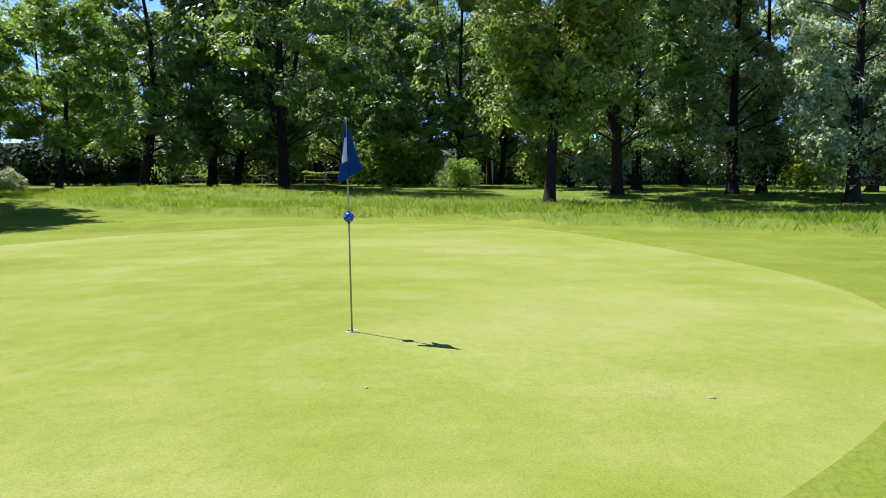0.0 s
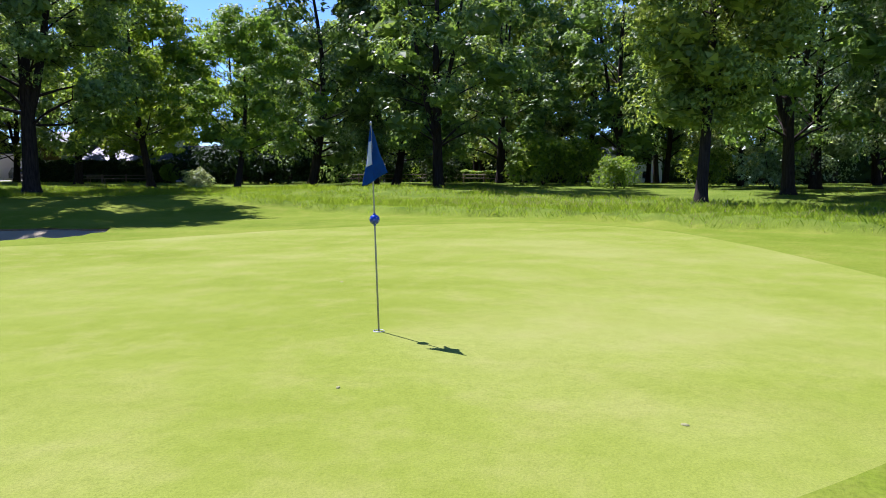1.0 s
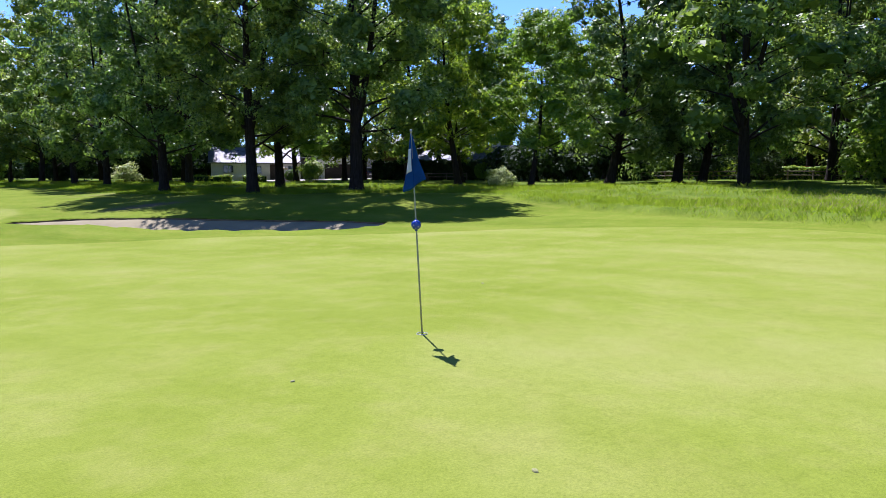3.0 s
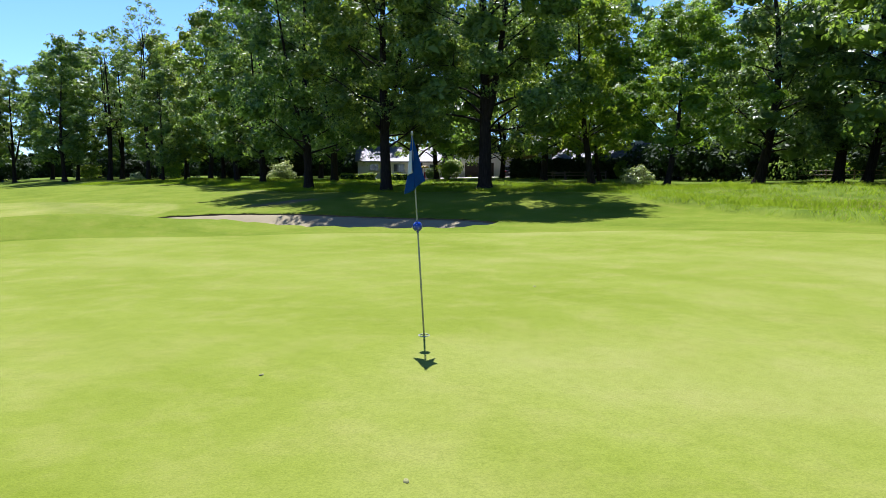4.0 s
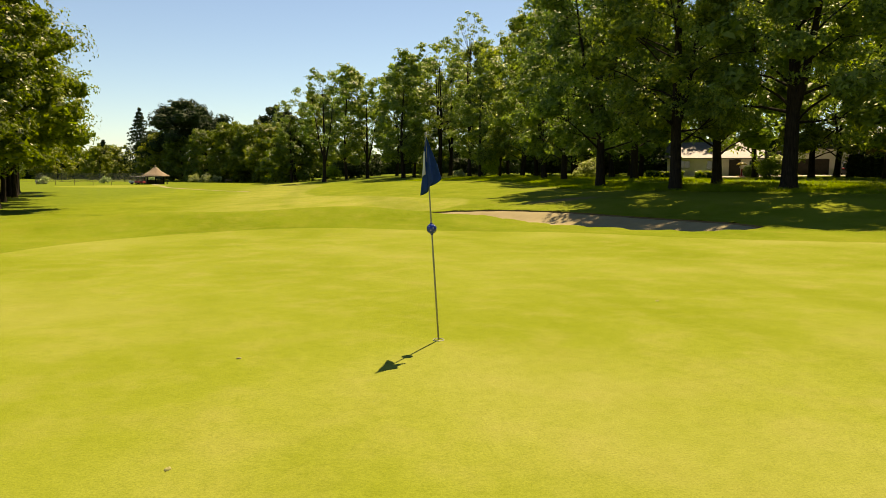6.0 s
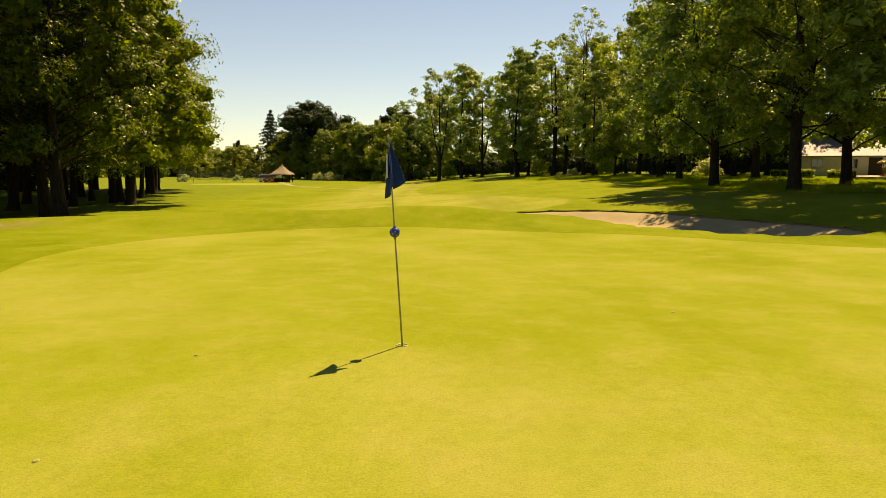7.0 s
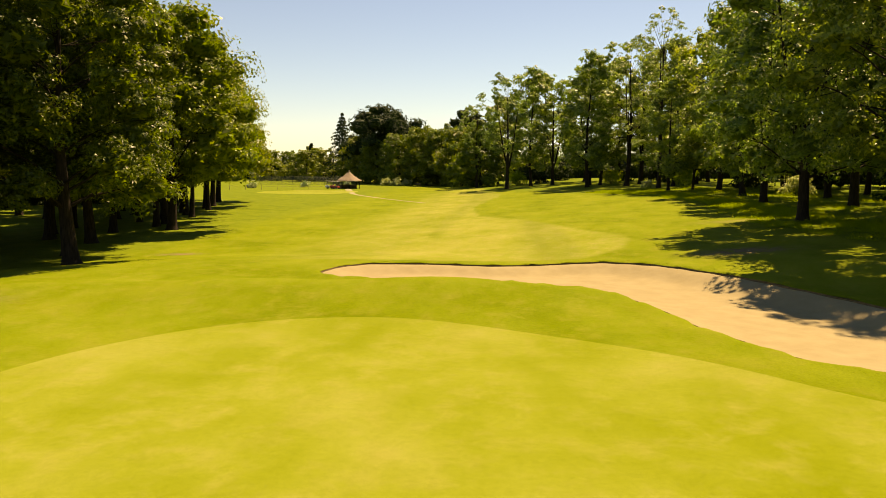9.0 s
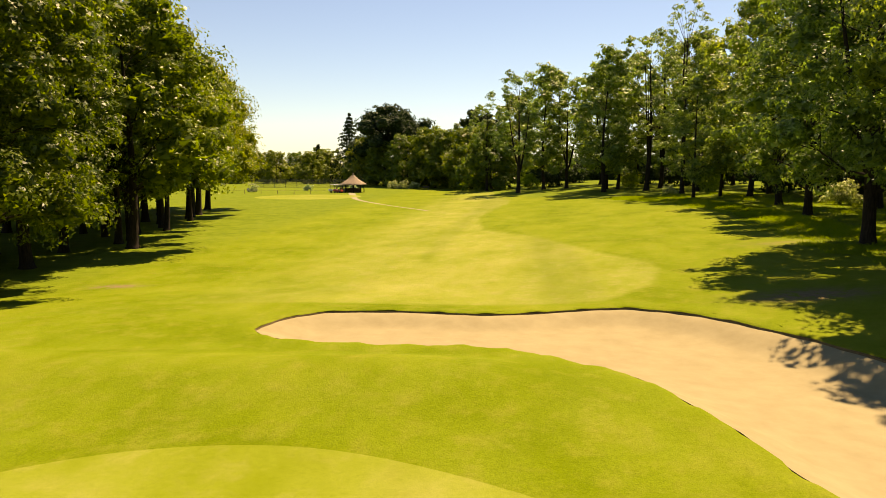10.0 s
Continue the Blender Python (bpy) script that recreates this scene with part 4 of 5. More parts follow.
def facade(a, b, z):
    """A frame at point a with x along the front towards b and y to the back."""
    d = Vector((b[0] - a[0], b[1] - a[1], 0)).normalized()
    n = Vector((-d.y, d.x, 0))
    return Matrix(((d.x, n.x, 0, a[0]), (d.y, n.y, 0, a[1]), (0, 0, 1, z), (0, 0, 0, 1)))


def add_window(parent, x0, x1, z0, z1, y=0.0, bars=1):
    frame_ob = box("window", (x0, y - 0.05, z0), (x1, y + 0.02, z1), M_WHITE, parent, "white framed window", 0.01)
    n = bars + 1
    w = (x1 - x0 - 0.06 * (n + 1)) / n
    for i in range(n):
        a = x0 + 0.06 + i * (w + 0.06)
        box("pane", (a, y - 0.062, z0 + 0.07), (a + w, y - 0.052, z1 - 0.07), M_GLASS, frame_ob, "dark glass", 0)
    box("sill", (x0 - 0.06, y - 0.12, z0 - 0.06), (x1 + 0.06, y, z0 - 0.004), M_WHITE, frame_ob, "", 0.01)


def gable_roof(name, x0, x1, y0, y1, z, rise, mat, parent, thick=0.16, over=0.35):
    """Two roof slopes with the ridge along x, and the eaves running past the walls."""
    ym = (y0 + y1) / 2
    bm = bmesh.new()
    prof = [(y0 - over, z - over * rise / (ym - y0)), (ym, z + rise), (y1 + over, z - over * rise / (ym - y0))]
    rings = []
    for x in (x0 - over, x1 + over):
        rings.append([bm.verts.new((x, y, zz)) for y, zz in prof] + [bm.verts.new((x, y, zz - thick)) for y, zz in prof[::-1]])
    a, b = rings
    for k in range(6):
        bm.faces.new((a[k], b[k], b[(k + 1) % 6], a[(k + 1) % 6]))
    bm.faces.new(a)
    bm.faces.new(b[::-1])
    return part(name, bm, mat, parent, "grey slate roof", False)


def gable_wall(x, y0, y1, z, rise, mat, parent, thick=0.25):
    bm = bmesh.new()
    ym = (y0 + y1) / 2
    tri = [(y0, z), (y1, z), (ym, z + rise - 0.05)]
    a = [bm.verts.new((x, y, zz)) for y, zz in tri]
    b = [bm.verts.new((x + thick, y, zz)) for y, zz in tri]
    bm.faces.new(a)
    bm.faces.new(b[::-1])
    for k in range(3):
        bm.faces.new((a[k], a[(k + 1) % 3], b[(k + 1) % 3], b[k]))
    part("gable", bm, mat, parent, "", False)


def build_white_house():
    a, b = (47.8, 80.1), (65.7, 68.5)
    z = height_at(58, 74) + 0.02
    h = tagged(new("house"), "long low white rendered house with slate roof and garage", "house")
    h.matrix_world = facade(a, b, z)
    box("wall", (0, 0, -0.5), (11.85, 0.3, 2.35), M_RENDER, h, "white rendered front wall")
    box("wall", (0, 7.7, -0.5), (11.85, 8.0, 2.35), M_RENDER, h)
    box("wall", (-0.003, 0.3, -0.5), (0.3, 7.7, 2.35), M_RENDER, h)
    box("wall", (11.55, 0.3, -0.5), (11.85, 7.7, 2.35), M_RENDER, h)
    gable_wall(0.0, 0.0, 8.0, 2.35, 1.95, M_RENDER, h)
    gable_roof("roof", 0, 11.6, 0, 8, 2.45, 2.0, M_SLATE, h)
    box("gutter", (-0.4, -0.5, 2.18), (11.9, -0.38, 2.28), M_CUP, h)
    box("porch_panel", (11.86, -0.3, -0.5), (14.19, 6, 3.05), M_PANEL, h, "dark grey clad block beside the garage", 0.03)
    for i in range(7):
        box("board", (11.9 + i * 0.325, -0.33, -0.4), (12.18 + i * 0.325, -0.302, 3.0), M_PANEL, h, "", 0.01)
    g = box("garage", (14.2, -0.6, -0.5), (22.4, 6.4, 3.3), M_RENDER, h, "white flat-roofed garage block", 0.03)
    box("coping", (14.15, -0.66, 3.3), (22.45, 6.45, 3.4), M_PANEL, g, "dark metal roof edge", 0.01)
    door = box("garage_door", (15.1, -0.66, -0.3), (19.2, -0.604, 2.12), M_DARKDOOR, h, "dark brown closed garage door", 0.01)
    for i in range(5):
        box("door_panel", (15.16, -0.685, 0.02 + i * 0.42), (19.14, -0.662, 0.40 + i * 0.42), M_DARKDOOR, door, "", 0.01)
    d2 = box("front_door", (7.7, -0.06, -0.3), (9.1, -0.004, 2.05), M_DARKDOOR, h, "dark front door", 0.01)
    box("handle", (8.95, -0.12, 0.95), (9.0, -0.064, 1.15), M_RIM, d2, "", 0.005)
    add_window(h, 5.0, 6.6, 0.75, 1.9)
    add_window(h, 1.6, 2.9, 0.9, 1.9)
    add_window(h, 10.1, 11.2, 0.9, 1.9, 0.0, 0)
    for i in range(3):
        box("lamp_mark", (16.4 + i * 0.3, -0.63, 2.7), (16.55 + i * 0.3, -0.604, 2.8), M_PANEL, g, "", 0)


def build_slate_house():
    a, b = (60.3, 54.9), (63.9, 41.2)
    h = tagged(new("house"), "low white house under a wide pale slate roof", "house")
    h.matrix_world = facade(a, b, height_at(62, 48) + 0.02)
    L = 14.2
    box("wall", (0, 0, -0.5), (L, 0.3, 2.0), M_RENDER, h, "white rendered front wall")
    box("wall", (0, 8.7, -0.5), (L, 9.0, 2.0), M_RENDER, h)
    box("wall", (L - 0.3, 0.3, -0.5), (L + 0.003, 8.7, 2.0), M_RENDER, h)
    box("wall", (-0.003, 0.3, -0.5), (0.3, 8.7, 2.0), M_RENDER, h)
    gable_wall(L - 0.25, 0, 9, 2.0, 2.0, M_RENDER, h)
    gable_roof("roof", 0, L, 0, 9, 2.08, 2.1, M_SLATE, h)
    add_window(h, 11.4, 12.9, 0.7, 1.7)
    add_window(h, 2.4, 3.8, 0.7, 1.7)
    # taller wing with the glazed end
    wing = box("wing", (-6.0, 3.0, -0.5), (-0.6, 9.5, 4.0), M_BROWN, h, "taller wing with brown boarded front", 0.03)
    gable_roof("roof", -6.0, -0.6, 3.0, 9.5, 4.05, 1.8, M_SLATE, h)
    w = box("tall_window", (-3.6, 2.93, 1.2), (-1.6, 2.996, 3.8), M_WHITE, wing, "tall pale glazed window", 0.01)
    for i in range(2):
        for k in range(3):
            box("pane", (-3.53 + i * 0.97, 2.915, 1.28 + k * 0.84), (-2.65 + i * 0.97, 2.926, 2.04 + k * 0.84), M_SKYGLASS, w, "", 0)
    chimney = box("chimney", (9.0, 4.0, 3.4), (9.8, 4.9, 5.1), M_RENDER, h, "white rendered chimney", 0.03)
    box("chimney_pot", (9.25, 4.3, 5.1), (9.55, 4.6, 5.45), M_BROWN, chimney, "", 0.02)


# pale sky reflection is painted into the pane colour
M_SKYGLASS = simple_material("sky_tint_glazing", (0.180, 0.240, 0.288), (0.270, 0.330, 0.372), 1.0, 0.1, 0.6)


def build_far_house():
    h = tagged(new("house"), "pale two-storey house far behind the trees", "house")
    h.matrix_world = facade((103.5, 2.0), (109.0, -10.0), height_at(106, -4) + 0.02)
    box("wall", (0, 0, -0.5), (13.0, 8.0, 4.6), M_RENDER, h, "white rendered walls", 0.03)
    gable_roof("roof", 0, 13, 0, 8, 4.65, 2.3, M_SLATE, h)
    for i in range(3):
        add_window(h, 1.4 + i * 4.1, 2.8 + i * 4.1, 2.9, 4.1, -0.004)
        add_window(h, 1.4 + i * 4.1, 2.8 + i * 4.1, 0.6, 1.8, -0.004)


build_white_house()
build_slate_house()
build_far_house()


def drape(name, ring_l, ring_r, mat, lift, label, category, kind="structure"):
    """A strip of surfacing laid on the ground between two lines."""
    l, r = curve_at(ring_l, 40), curve_at(ring_r, 40)
    v, f, cols = [], [], 7
    for k in range(40):
        for c in range(cols):
            p = l[k] * (1 - c / (cols - 1)) + r[k] * c / (cols - 1)
            edge = -0.05 if c in (0, cols - 1) else 0.0
            v.append((p[0], p[1], height_at(p[0], p[1]) + lift + edge))
    for k in range(39):
        for c in range(cols - 1):
            i = k * cols + c
            f.append((i, i + 1, i + cols + 1, i + cols))
    tagged(raw(name, v, f, mat), label, category, kind=kind)


M_WORN = simple_material("worn_path", (0.162, 0.153, 0.084), (0.228, 0.216, 0.138), 1.5, 0.95, 0.1, 0, 0.3)
drape("driveway", [(52.5, 75.6), (57, 72.4), (62, 69.4), (72, 62.5)], [(49.5, 71.0), (54, 67.5), (59, 64.5), (68.5, 57.5)], M_GRAVEL, 0.05, "pale gravel drive in front of the garage", "driveway")
drape("cart_path", [(-33.6, 168), (-27.2, 142), (-18.8, 125), (-10.7, 112.4), (-8.3, 107)], [(-31.8, 168), (-25.5, 141), (-17.6, 123.9), (-9.8, 111.7), (-7.6, 106.7)], M_WORN, 0.03, "pale worn cart path across the fairway", "path")


def build_practice_green():
    n, m, v, f = 60, 10, [], []
    for j in range(m + 1):
        for k in range(n):
            a = 2 * math.pi * k / n
            x = -37.5 + math.cos(a) * 11 * j / m
            y = 149 + math.sin(a) * 12 * j / m
            v.append((x, y, height_at(x, y) + (0.03 if j < m else -0.03)))
    for j in range(m):
        for k in range(n):
            q = (k + 1) % n
            f.append((j * n + k, (j + 1) * n + k, (j + 1) * n + q, j * n + q))
    tagged(raw("practice_green", v, f, M_GREEN), "pale closely mown practice green", "practice green", kind="structure")


build_practice_green()


# ---- hedges and garden plants ----
def build_hedge(a, b, tall, wide, leaf, seed, label, size=0.14, dense=60):
    r = np.random.default_rng(seed)
    a, b = np.array(a, float), np.array(b, float)
    L = np.linalg.norm(b - a)
    d = (b - a) / L
    nrm = np.array([-d[1], d[0]])
    ob = empty("hedge", pose(a[0], a[1], height_at(a[0], a[1])), label, "hedge", "hedges")
    n = int(L * dense * tall * 0.7)
    t, side, up = r.random(n), r.uniform(-0.5, 0.5, n), r.random(n)
    face = r.integers(0, 3, n)
    side = np.where(face < 2, np.where(face == 0, -0.5, 0.5), side)
    up = np.where(face == 2, 1.0, up)
    p = a + np.outer(t * L, d) + np.outer(side * wide, nrm)
    z = height(p[:, 0], p[:, 1]) - height_at(a[0], a[1])
    c = np.c_[p[:, 0] - a[0], p[:, 1] - a[1], z + up * (tall + 0.08 * np.sin(t * L * 2.1))]
    v, f = leaves_at(r, c, np.full(n, 0.16), 9, size, 1.0)
    raw("foliage", v, f, leaf, ob, smooth=False)
    # twiggy inside, so that no light comes through
    core = bmesh.new()
    steps = max(2, int(L / 1.5))
    rows = []
    for i in range(steps + 1):
        q = a + d * L * i / steps
        zz = height_at(q[0], q[1]) - height_at(a[0], a[1])
        q = q - a
        rows.append([core.verts.new((q[0] + nrm[0] * s * wide * 0.4, q[1] + nrm[1] * s * wide * 0.4, zz + h)) for s, h in ((-1, -0.1), (-1, tall * 0.93), (1, tall * 0.93), (1, -0.1))])
    for i in range(steps):
        for k in range(3):
            core.faces.new((rows[i][k], rows[i + 1][k], rows[i + 1][k + 1], rows[i][k + 1]))
    core.faces.new(rows[0])
    core.faces.new(rows[-1][::-1])
    part("core", core, M_NEEDLE, ob, "dense dark twigs", False)


build_hedge((57.2, 58.5), (59.4, 42.8), 2.2, 1.4, M_NEEDLE, 91, "tall dark clipped hedge before the slate-roofed house", 0.2, 50)
build_hedge((40.2, 71.6), (44.0, 69.6), 0.8, 1.2, M_LEAF_BRIGHT, 92, "low clipped yellow-green hedge")
build_hedge((45.2, 69.0), (47.6, 67.8), 0.75, 1.2, M_LEAF_BRIGHT, 93, "low clipped yellow-green hedge")
build_hedge((71.6, 17.5), (75.0, 8.8), 1.3, 1.2, M_LEAF_BRIGHT, 94, "clipped yellow-green hedge behind the rail fence")
build_hedge((66.5, 66.0), (76, 58.5), 1.5, 1.3, M_LEAF_BRIGHT, 95, "clipped hedge beside the gravel drive")
# high screens are added to block bright gaps behind trunks and under crowns
build_hedge((118, 60), (122, -60), 5.5, 4.0, M_NEEDLE, 96, "added high dark backdrop of evergreens behind the houses", 0.5, 6)
build_hedge((-64, 20), (-64, 112), 5.0, 4.0, M_NEEDLE, 98, "added high dark backdrop blocking the light behind the grove", 0.5, 6)
build_hedge((-140, 262), (-40, 274), 6.0, 4.0, M_NEEDLE, 99, "added high dark backdrop of trees at the end of the course", 0.7, 4)
build_hedge((-40, 274), (62, 172), 6.0, 4.0, M_NEEDLE, 90, "added high dark backdrop of trees behind the wood", 0.7, 4)
build_hedge((121, -62), (40, -110), 6.0, 4.0, M_NEEDLE, 89, "added high dark backdrop of trees beyond the grove", 0.7, 4)
build_hedge((62, 172), (60, 125), 7.0, 4.0, M_NEEDLE, 88, "added high dark backdrop of trees behind the wood", 0.7, 4)
build_hedge((60, 125), (117, 62), 6.0, 4.0, M_NEEDLE, 97, "added high dark backdrop of evergreens behind the houses", 0.5, 6)


def build_topiary(at, radius, stem, leaf, seed, label):
    r = np.random.default_rng(seed)
    ob = empty("topiary", pose(*at), label, "topiary", "topiary")
    n = 420
    d = r.normal(size=(n, 3))
    d /= np.linalg.norm(d, axis=1)[:, None]
    v, f = leaves_at(r, d * radius * np.array([1, 1, 0.85]) + np.array([0, 0, stem + radius * 0.8]), np.full(n, 0.14), 9, 0.13, 1.0)
    raw("foliage", v, f, leaf, ob, smooth=False)
    v, f = tube([(0, 0, -0.1), (0.02, 0, stem), (0, 0, stem + radius)], [0.09, 0.07, 0.05], 7)
    raw("stem", v, f, M_BARK, ob)


build_topiary(stand(55.8, 68.7, 0.0), 1.25, 0.45, M_LEAF_SILVER, 101, "round clipped pale green bush on a short stem")
build_topiary(stand(53.2, 69.9, 0.0), 0.8, 0.05, M_LEAF, 102, "low rounded dark green bush by the house")
build_topiary(stand(57.1, 41.5, 0.0), 0.95, 0.35, M_LEAF_BRIGHT, 103, "round clipped yellow-green bush before the dark hedge")


def build_parasol():
    ob = empty("garden_parasol", pose(*stand(52.9, 71.2, 0.0)), "small yellow parasol on a red stand by the door", "parasol")
    v, f = tube([(0, 0, 0), (0, 0, 0.12), (0, 0, 0.13), (0, 0, 0.9), (0, 0, 0.95), (0, 0, 1.75)], [0.34, 0.30, 0.12, 0.10, 0.03, 0.03], 14)
    raw("stand", v, f, M_RED, ob, "red plastic stand")
    v, f = [(0, 0, 1.85)], []
    n = 16
    for j, (r, z) in enumerate(((0.35, 1.74), (0.62, 1.55), (0.64, 1.46))):
        for k in range(n):
            v.append((r * math.cos(2 * math.pi * k / n), r * math.sin(2 * math.pi * k / n), z - (0.03 if k % 2 else 0)))
    for k in range(n):
        q = (k + 1) % n
        f.append((0, 1 + k, 1 + q))
        for j in range(2):
            f.append((1 + j * n + k, 1 + (j + 1) * n + k, 1 + (j + 1) * n + q, 1 + j * n + q))
    canopy = raw("canopy", v, f, M_YELLOW, ob, "yellow scalloped canopy")
    canopy.modifiers.new("thickness", "SOLIDIFY").thickness = 0.02


build_parasol()


# ---- vehicles ----
def build_car(at, turn, colour_mat, label, L=4.3, W=1.8, H=1.5, tall_nose=0.62):
    ob = empty("car", pose(*at, 0, 0, turn), label, "car", "parked cars")
    # side outline of the lower body, then the cabin, each as a lofted shell
    def loft(name, outline, half, inset, mat, parent, lab=""):
        bm = bmesh.new()
        rings = []
        for s in (-1, -0.94, 0.94, 1):
            k = half if abs(s) < 1 else half * 0.97
            rings.append([bm.verts.new((x, s * k * (1 - inset * max(0, (z - 0.8) / (H - 0.8))), z)) for x, z in (outline if abs(s) < 1 else [(x * 0.985, z * 0.985 + 0.01) for x, z in outline])])
        n = len(outline)
        for a, b in zip(rings, rings[1:]):
            for k in range(n):
                bm.faces.new((a[k], a[(k + 1) % n], b[(k + 1) % n], b[k]))
        bm.faces.new(rings[0][::-1])
        bm.faces.new(rings[-1])
        bmesh.ops.recalc_face_normals(bm, faces=bm.faces[:])
        return part(name, bm, mat, parent, lab, False)

    h = L / 2
    belt = H * tall_nose
    body = loft("body", [(-h, 0.35), (-h + 0.04, belt * 0.9), (-h + 0.15, belt), (h * 0.35, belt), (h * 0.9, belt * 0.86), (h, belt * 0.62), (h - 0.02, 0.32), (h * 0.8, 0.22), (-h * 0.85, 0.22)], W / 2, 0.0, colour_mat, ob)
    loft("cabin", [(-h * 0.93, belt - 0.01), (-h * 0.8, H - 0.06), (-h * 0.6, H), (0.1, H), (h * 0.18, H - 0.05), (h * 0.5, belt - 0.01)], W / 2 * 0.96, 0.22, M_GLASS, ob, "dark glazed cabin")
    loft("roof", [(-h * 0.82, H - 0.09), (-h * 0.78, H - 0.02), (-h * 0.6, H + 0.02), (0.1, H + 0.02), (h * 0.2, H - 0.05), (0.05, H - 0.07)], W / 2 * 0.80, 0.0, colour_mat, ob)
    for sx in (-1, 1):
        for sy in (-1, 1):
            v, f = tube([(0, -0.11, 0), (0, -0.1, 0), (0, 0.1, 0), (0, 0.11, 0)], [0.22, 0.33, 0.33, 0.22], 18)
            tyre = raw("wheel", v, f, M_RUBBER, ob, "black tyre")
            tyre.location = (sx * h * 0.62, sy * (W / 2 - 0.1), 0.33)
            v, f = tube([(0, -0.125, 0), (0, -0.12, 0), (0, 0.12, 0), (0, 0.125, 0)], [0.02, 0.2, 0.2, 0.02], 14)
            raw("rim", v, f, M_RIM, tyre, "grey alloy rim")
    for sy in (-1, 1):
        box("tail_light", (-h - 0.015, sy * W * 0.4 - 0.13, belt * 0.72), (-h + 0.03, sy * W * 0.4 + 0.13, belt * 0.9), M_RED, ob, "red tail light", 0.01)
        box("headlight", (h - 0.06, sy * W * 0.38 - 0.16, belt * 0.62), (h + 0.005, sy * W * 0.38 + 0.16, belt * 0.78), M_CUP, ob, "pale headlight", 0.01)
    box("bumper", (-h - 0.05, -W * 0.46, 0.3), (-h + 0.02, W * 0.46, 0.5), M_PANEL, ob, "", 0.02)
    box("number_plate", (-h - 0.062, -0.26, 0.52), (-h - 0.05, 0.26, 0.63), M_WHITE, ob, "plain white plate", 0)
    return ob


build_car(stand(64.6, 67.4, -0.05), 58, paint("car_dark", (0.03, 0.032, 0.04)), "dark grey car parked on the gravel by the garage")
build_car(stand(60.6, 40.4, 0.0), 95, paint("car_blue", (0.03, 0.06, 0.09)), "dark blue off-road car parked beside the hedge", 4.4, 1.85, 1.85, 0.58)
build_car(stand(80.5, 16.0, 0.0), 110, paint("car_red", (0.45, 0.06, 0.02)), "red car with pale roof beyond the hedge", 4.2, 1.8, 1.55)


# ---- garden fence and bench ----
def build_rail_fence(a, b, tall=0.9, every=2.2):
    a, b = Vector((*a, 0)), Vector((*b, 0))
    L = (b - a).length
    d = (b - a).normalized()
    z0 = height_at(a.x, a.y)
    ob = empty("rail_fence", Matrix(((d.x, -d.y, 0, a.x), (d.y, d.x, 0, a.y), (0, 0, 1, z0), (0, 0, 0, 1))), "low weathered wooden rail fence in the grass", "fence", "rail fences")
    n = max(2, round(L / every))
    zs = [height_at(a.x + d.x * L * i / n, a.y + d.y * L * i / n) - z0 for i in range(n + 1)]
    for i in range(n + 1):
        x = L * i / n
        box("post", (x - 0.06, -0.06, zs[i] - 0.3), (x + 0.06, 0.06, zs[i] + tall), M_WOOD, ob, "", 0.015)
    for i in range(n):
        for hgt in (0.42, 0.78):
            x0, x1 = L * i / n, L * (i + 1) / n
            v, f = tube([(x0 - 0.05, -0.08, zs[i] + hgt), (x1 + 0.05, -0.08, zs[i + 1] + hgt)], [0.05, 0.045], 6)
            raw("rail", v, f, M_WOOD, ob)


build_rail_fence((60.0, 24.6), (69.0, 7.0))
build_rail_fence((55.2, 51.0), (56.6, 43.5))


def build_bench(at, turn, label):
    ob = empty("bench", pose(*at, 0, 0, turn), label, "bench", "benches")
    for i in range(3):
        box("slat", (-0.9, -0.22 + i * 0.15, 0.42), (0.9, -0.09 + i * 0.15, 0.46), M_WOOD, ob, "", 0.01)
    for i in range(2):
        box("back_slat", (-0.9, 0.26, 0.58 + i * 0.17), (0.9, 0.30, 0.70 + i * 0.17), M_WOOD, ob, "", 0.01)
    for x in (-0.75, 0.75):
        box("leg", (x - 0.04, -0.2, -0.05), (x + 0.04, -0.12, 0.42), M_WOOD, ob, "", 0.01)
        box("leg", (x - 0.04, 0.2, -0.05), (x + 0.04, 0.259, 0.9), M_WOOD, ob, "", 0.01)


build_bench(stand(53.8, 47.6, 0.0), 100, "weathered wooden bench before the hedge")
build_bench(stand(-18.4, 193.6, 0.0), 0, "pale wooden bench at the edge of the wood")


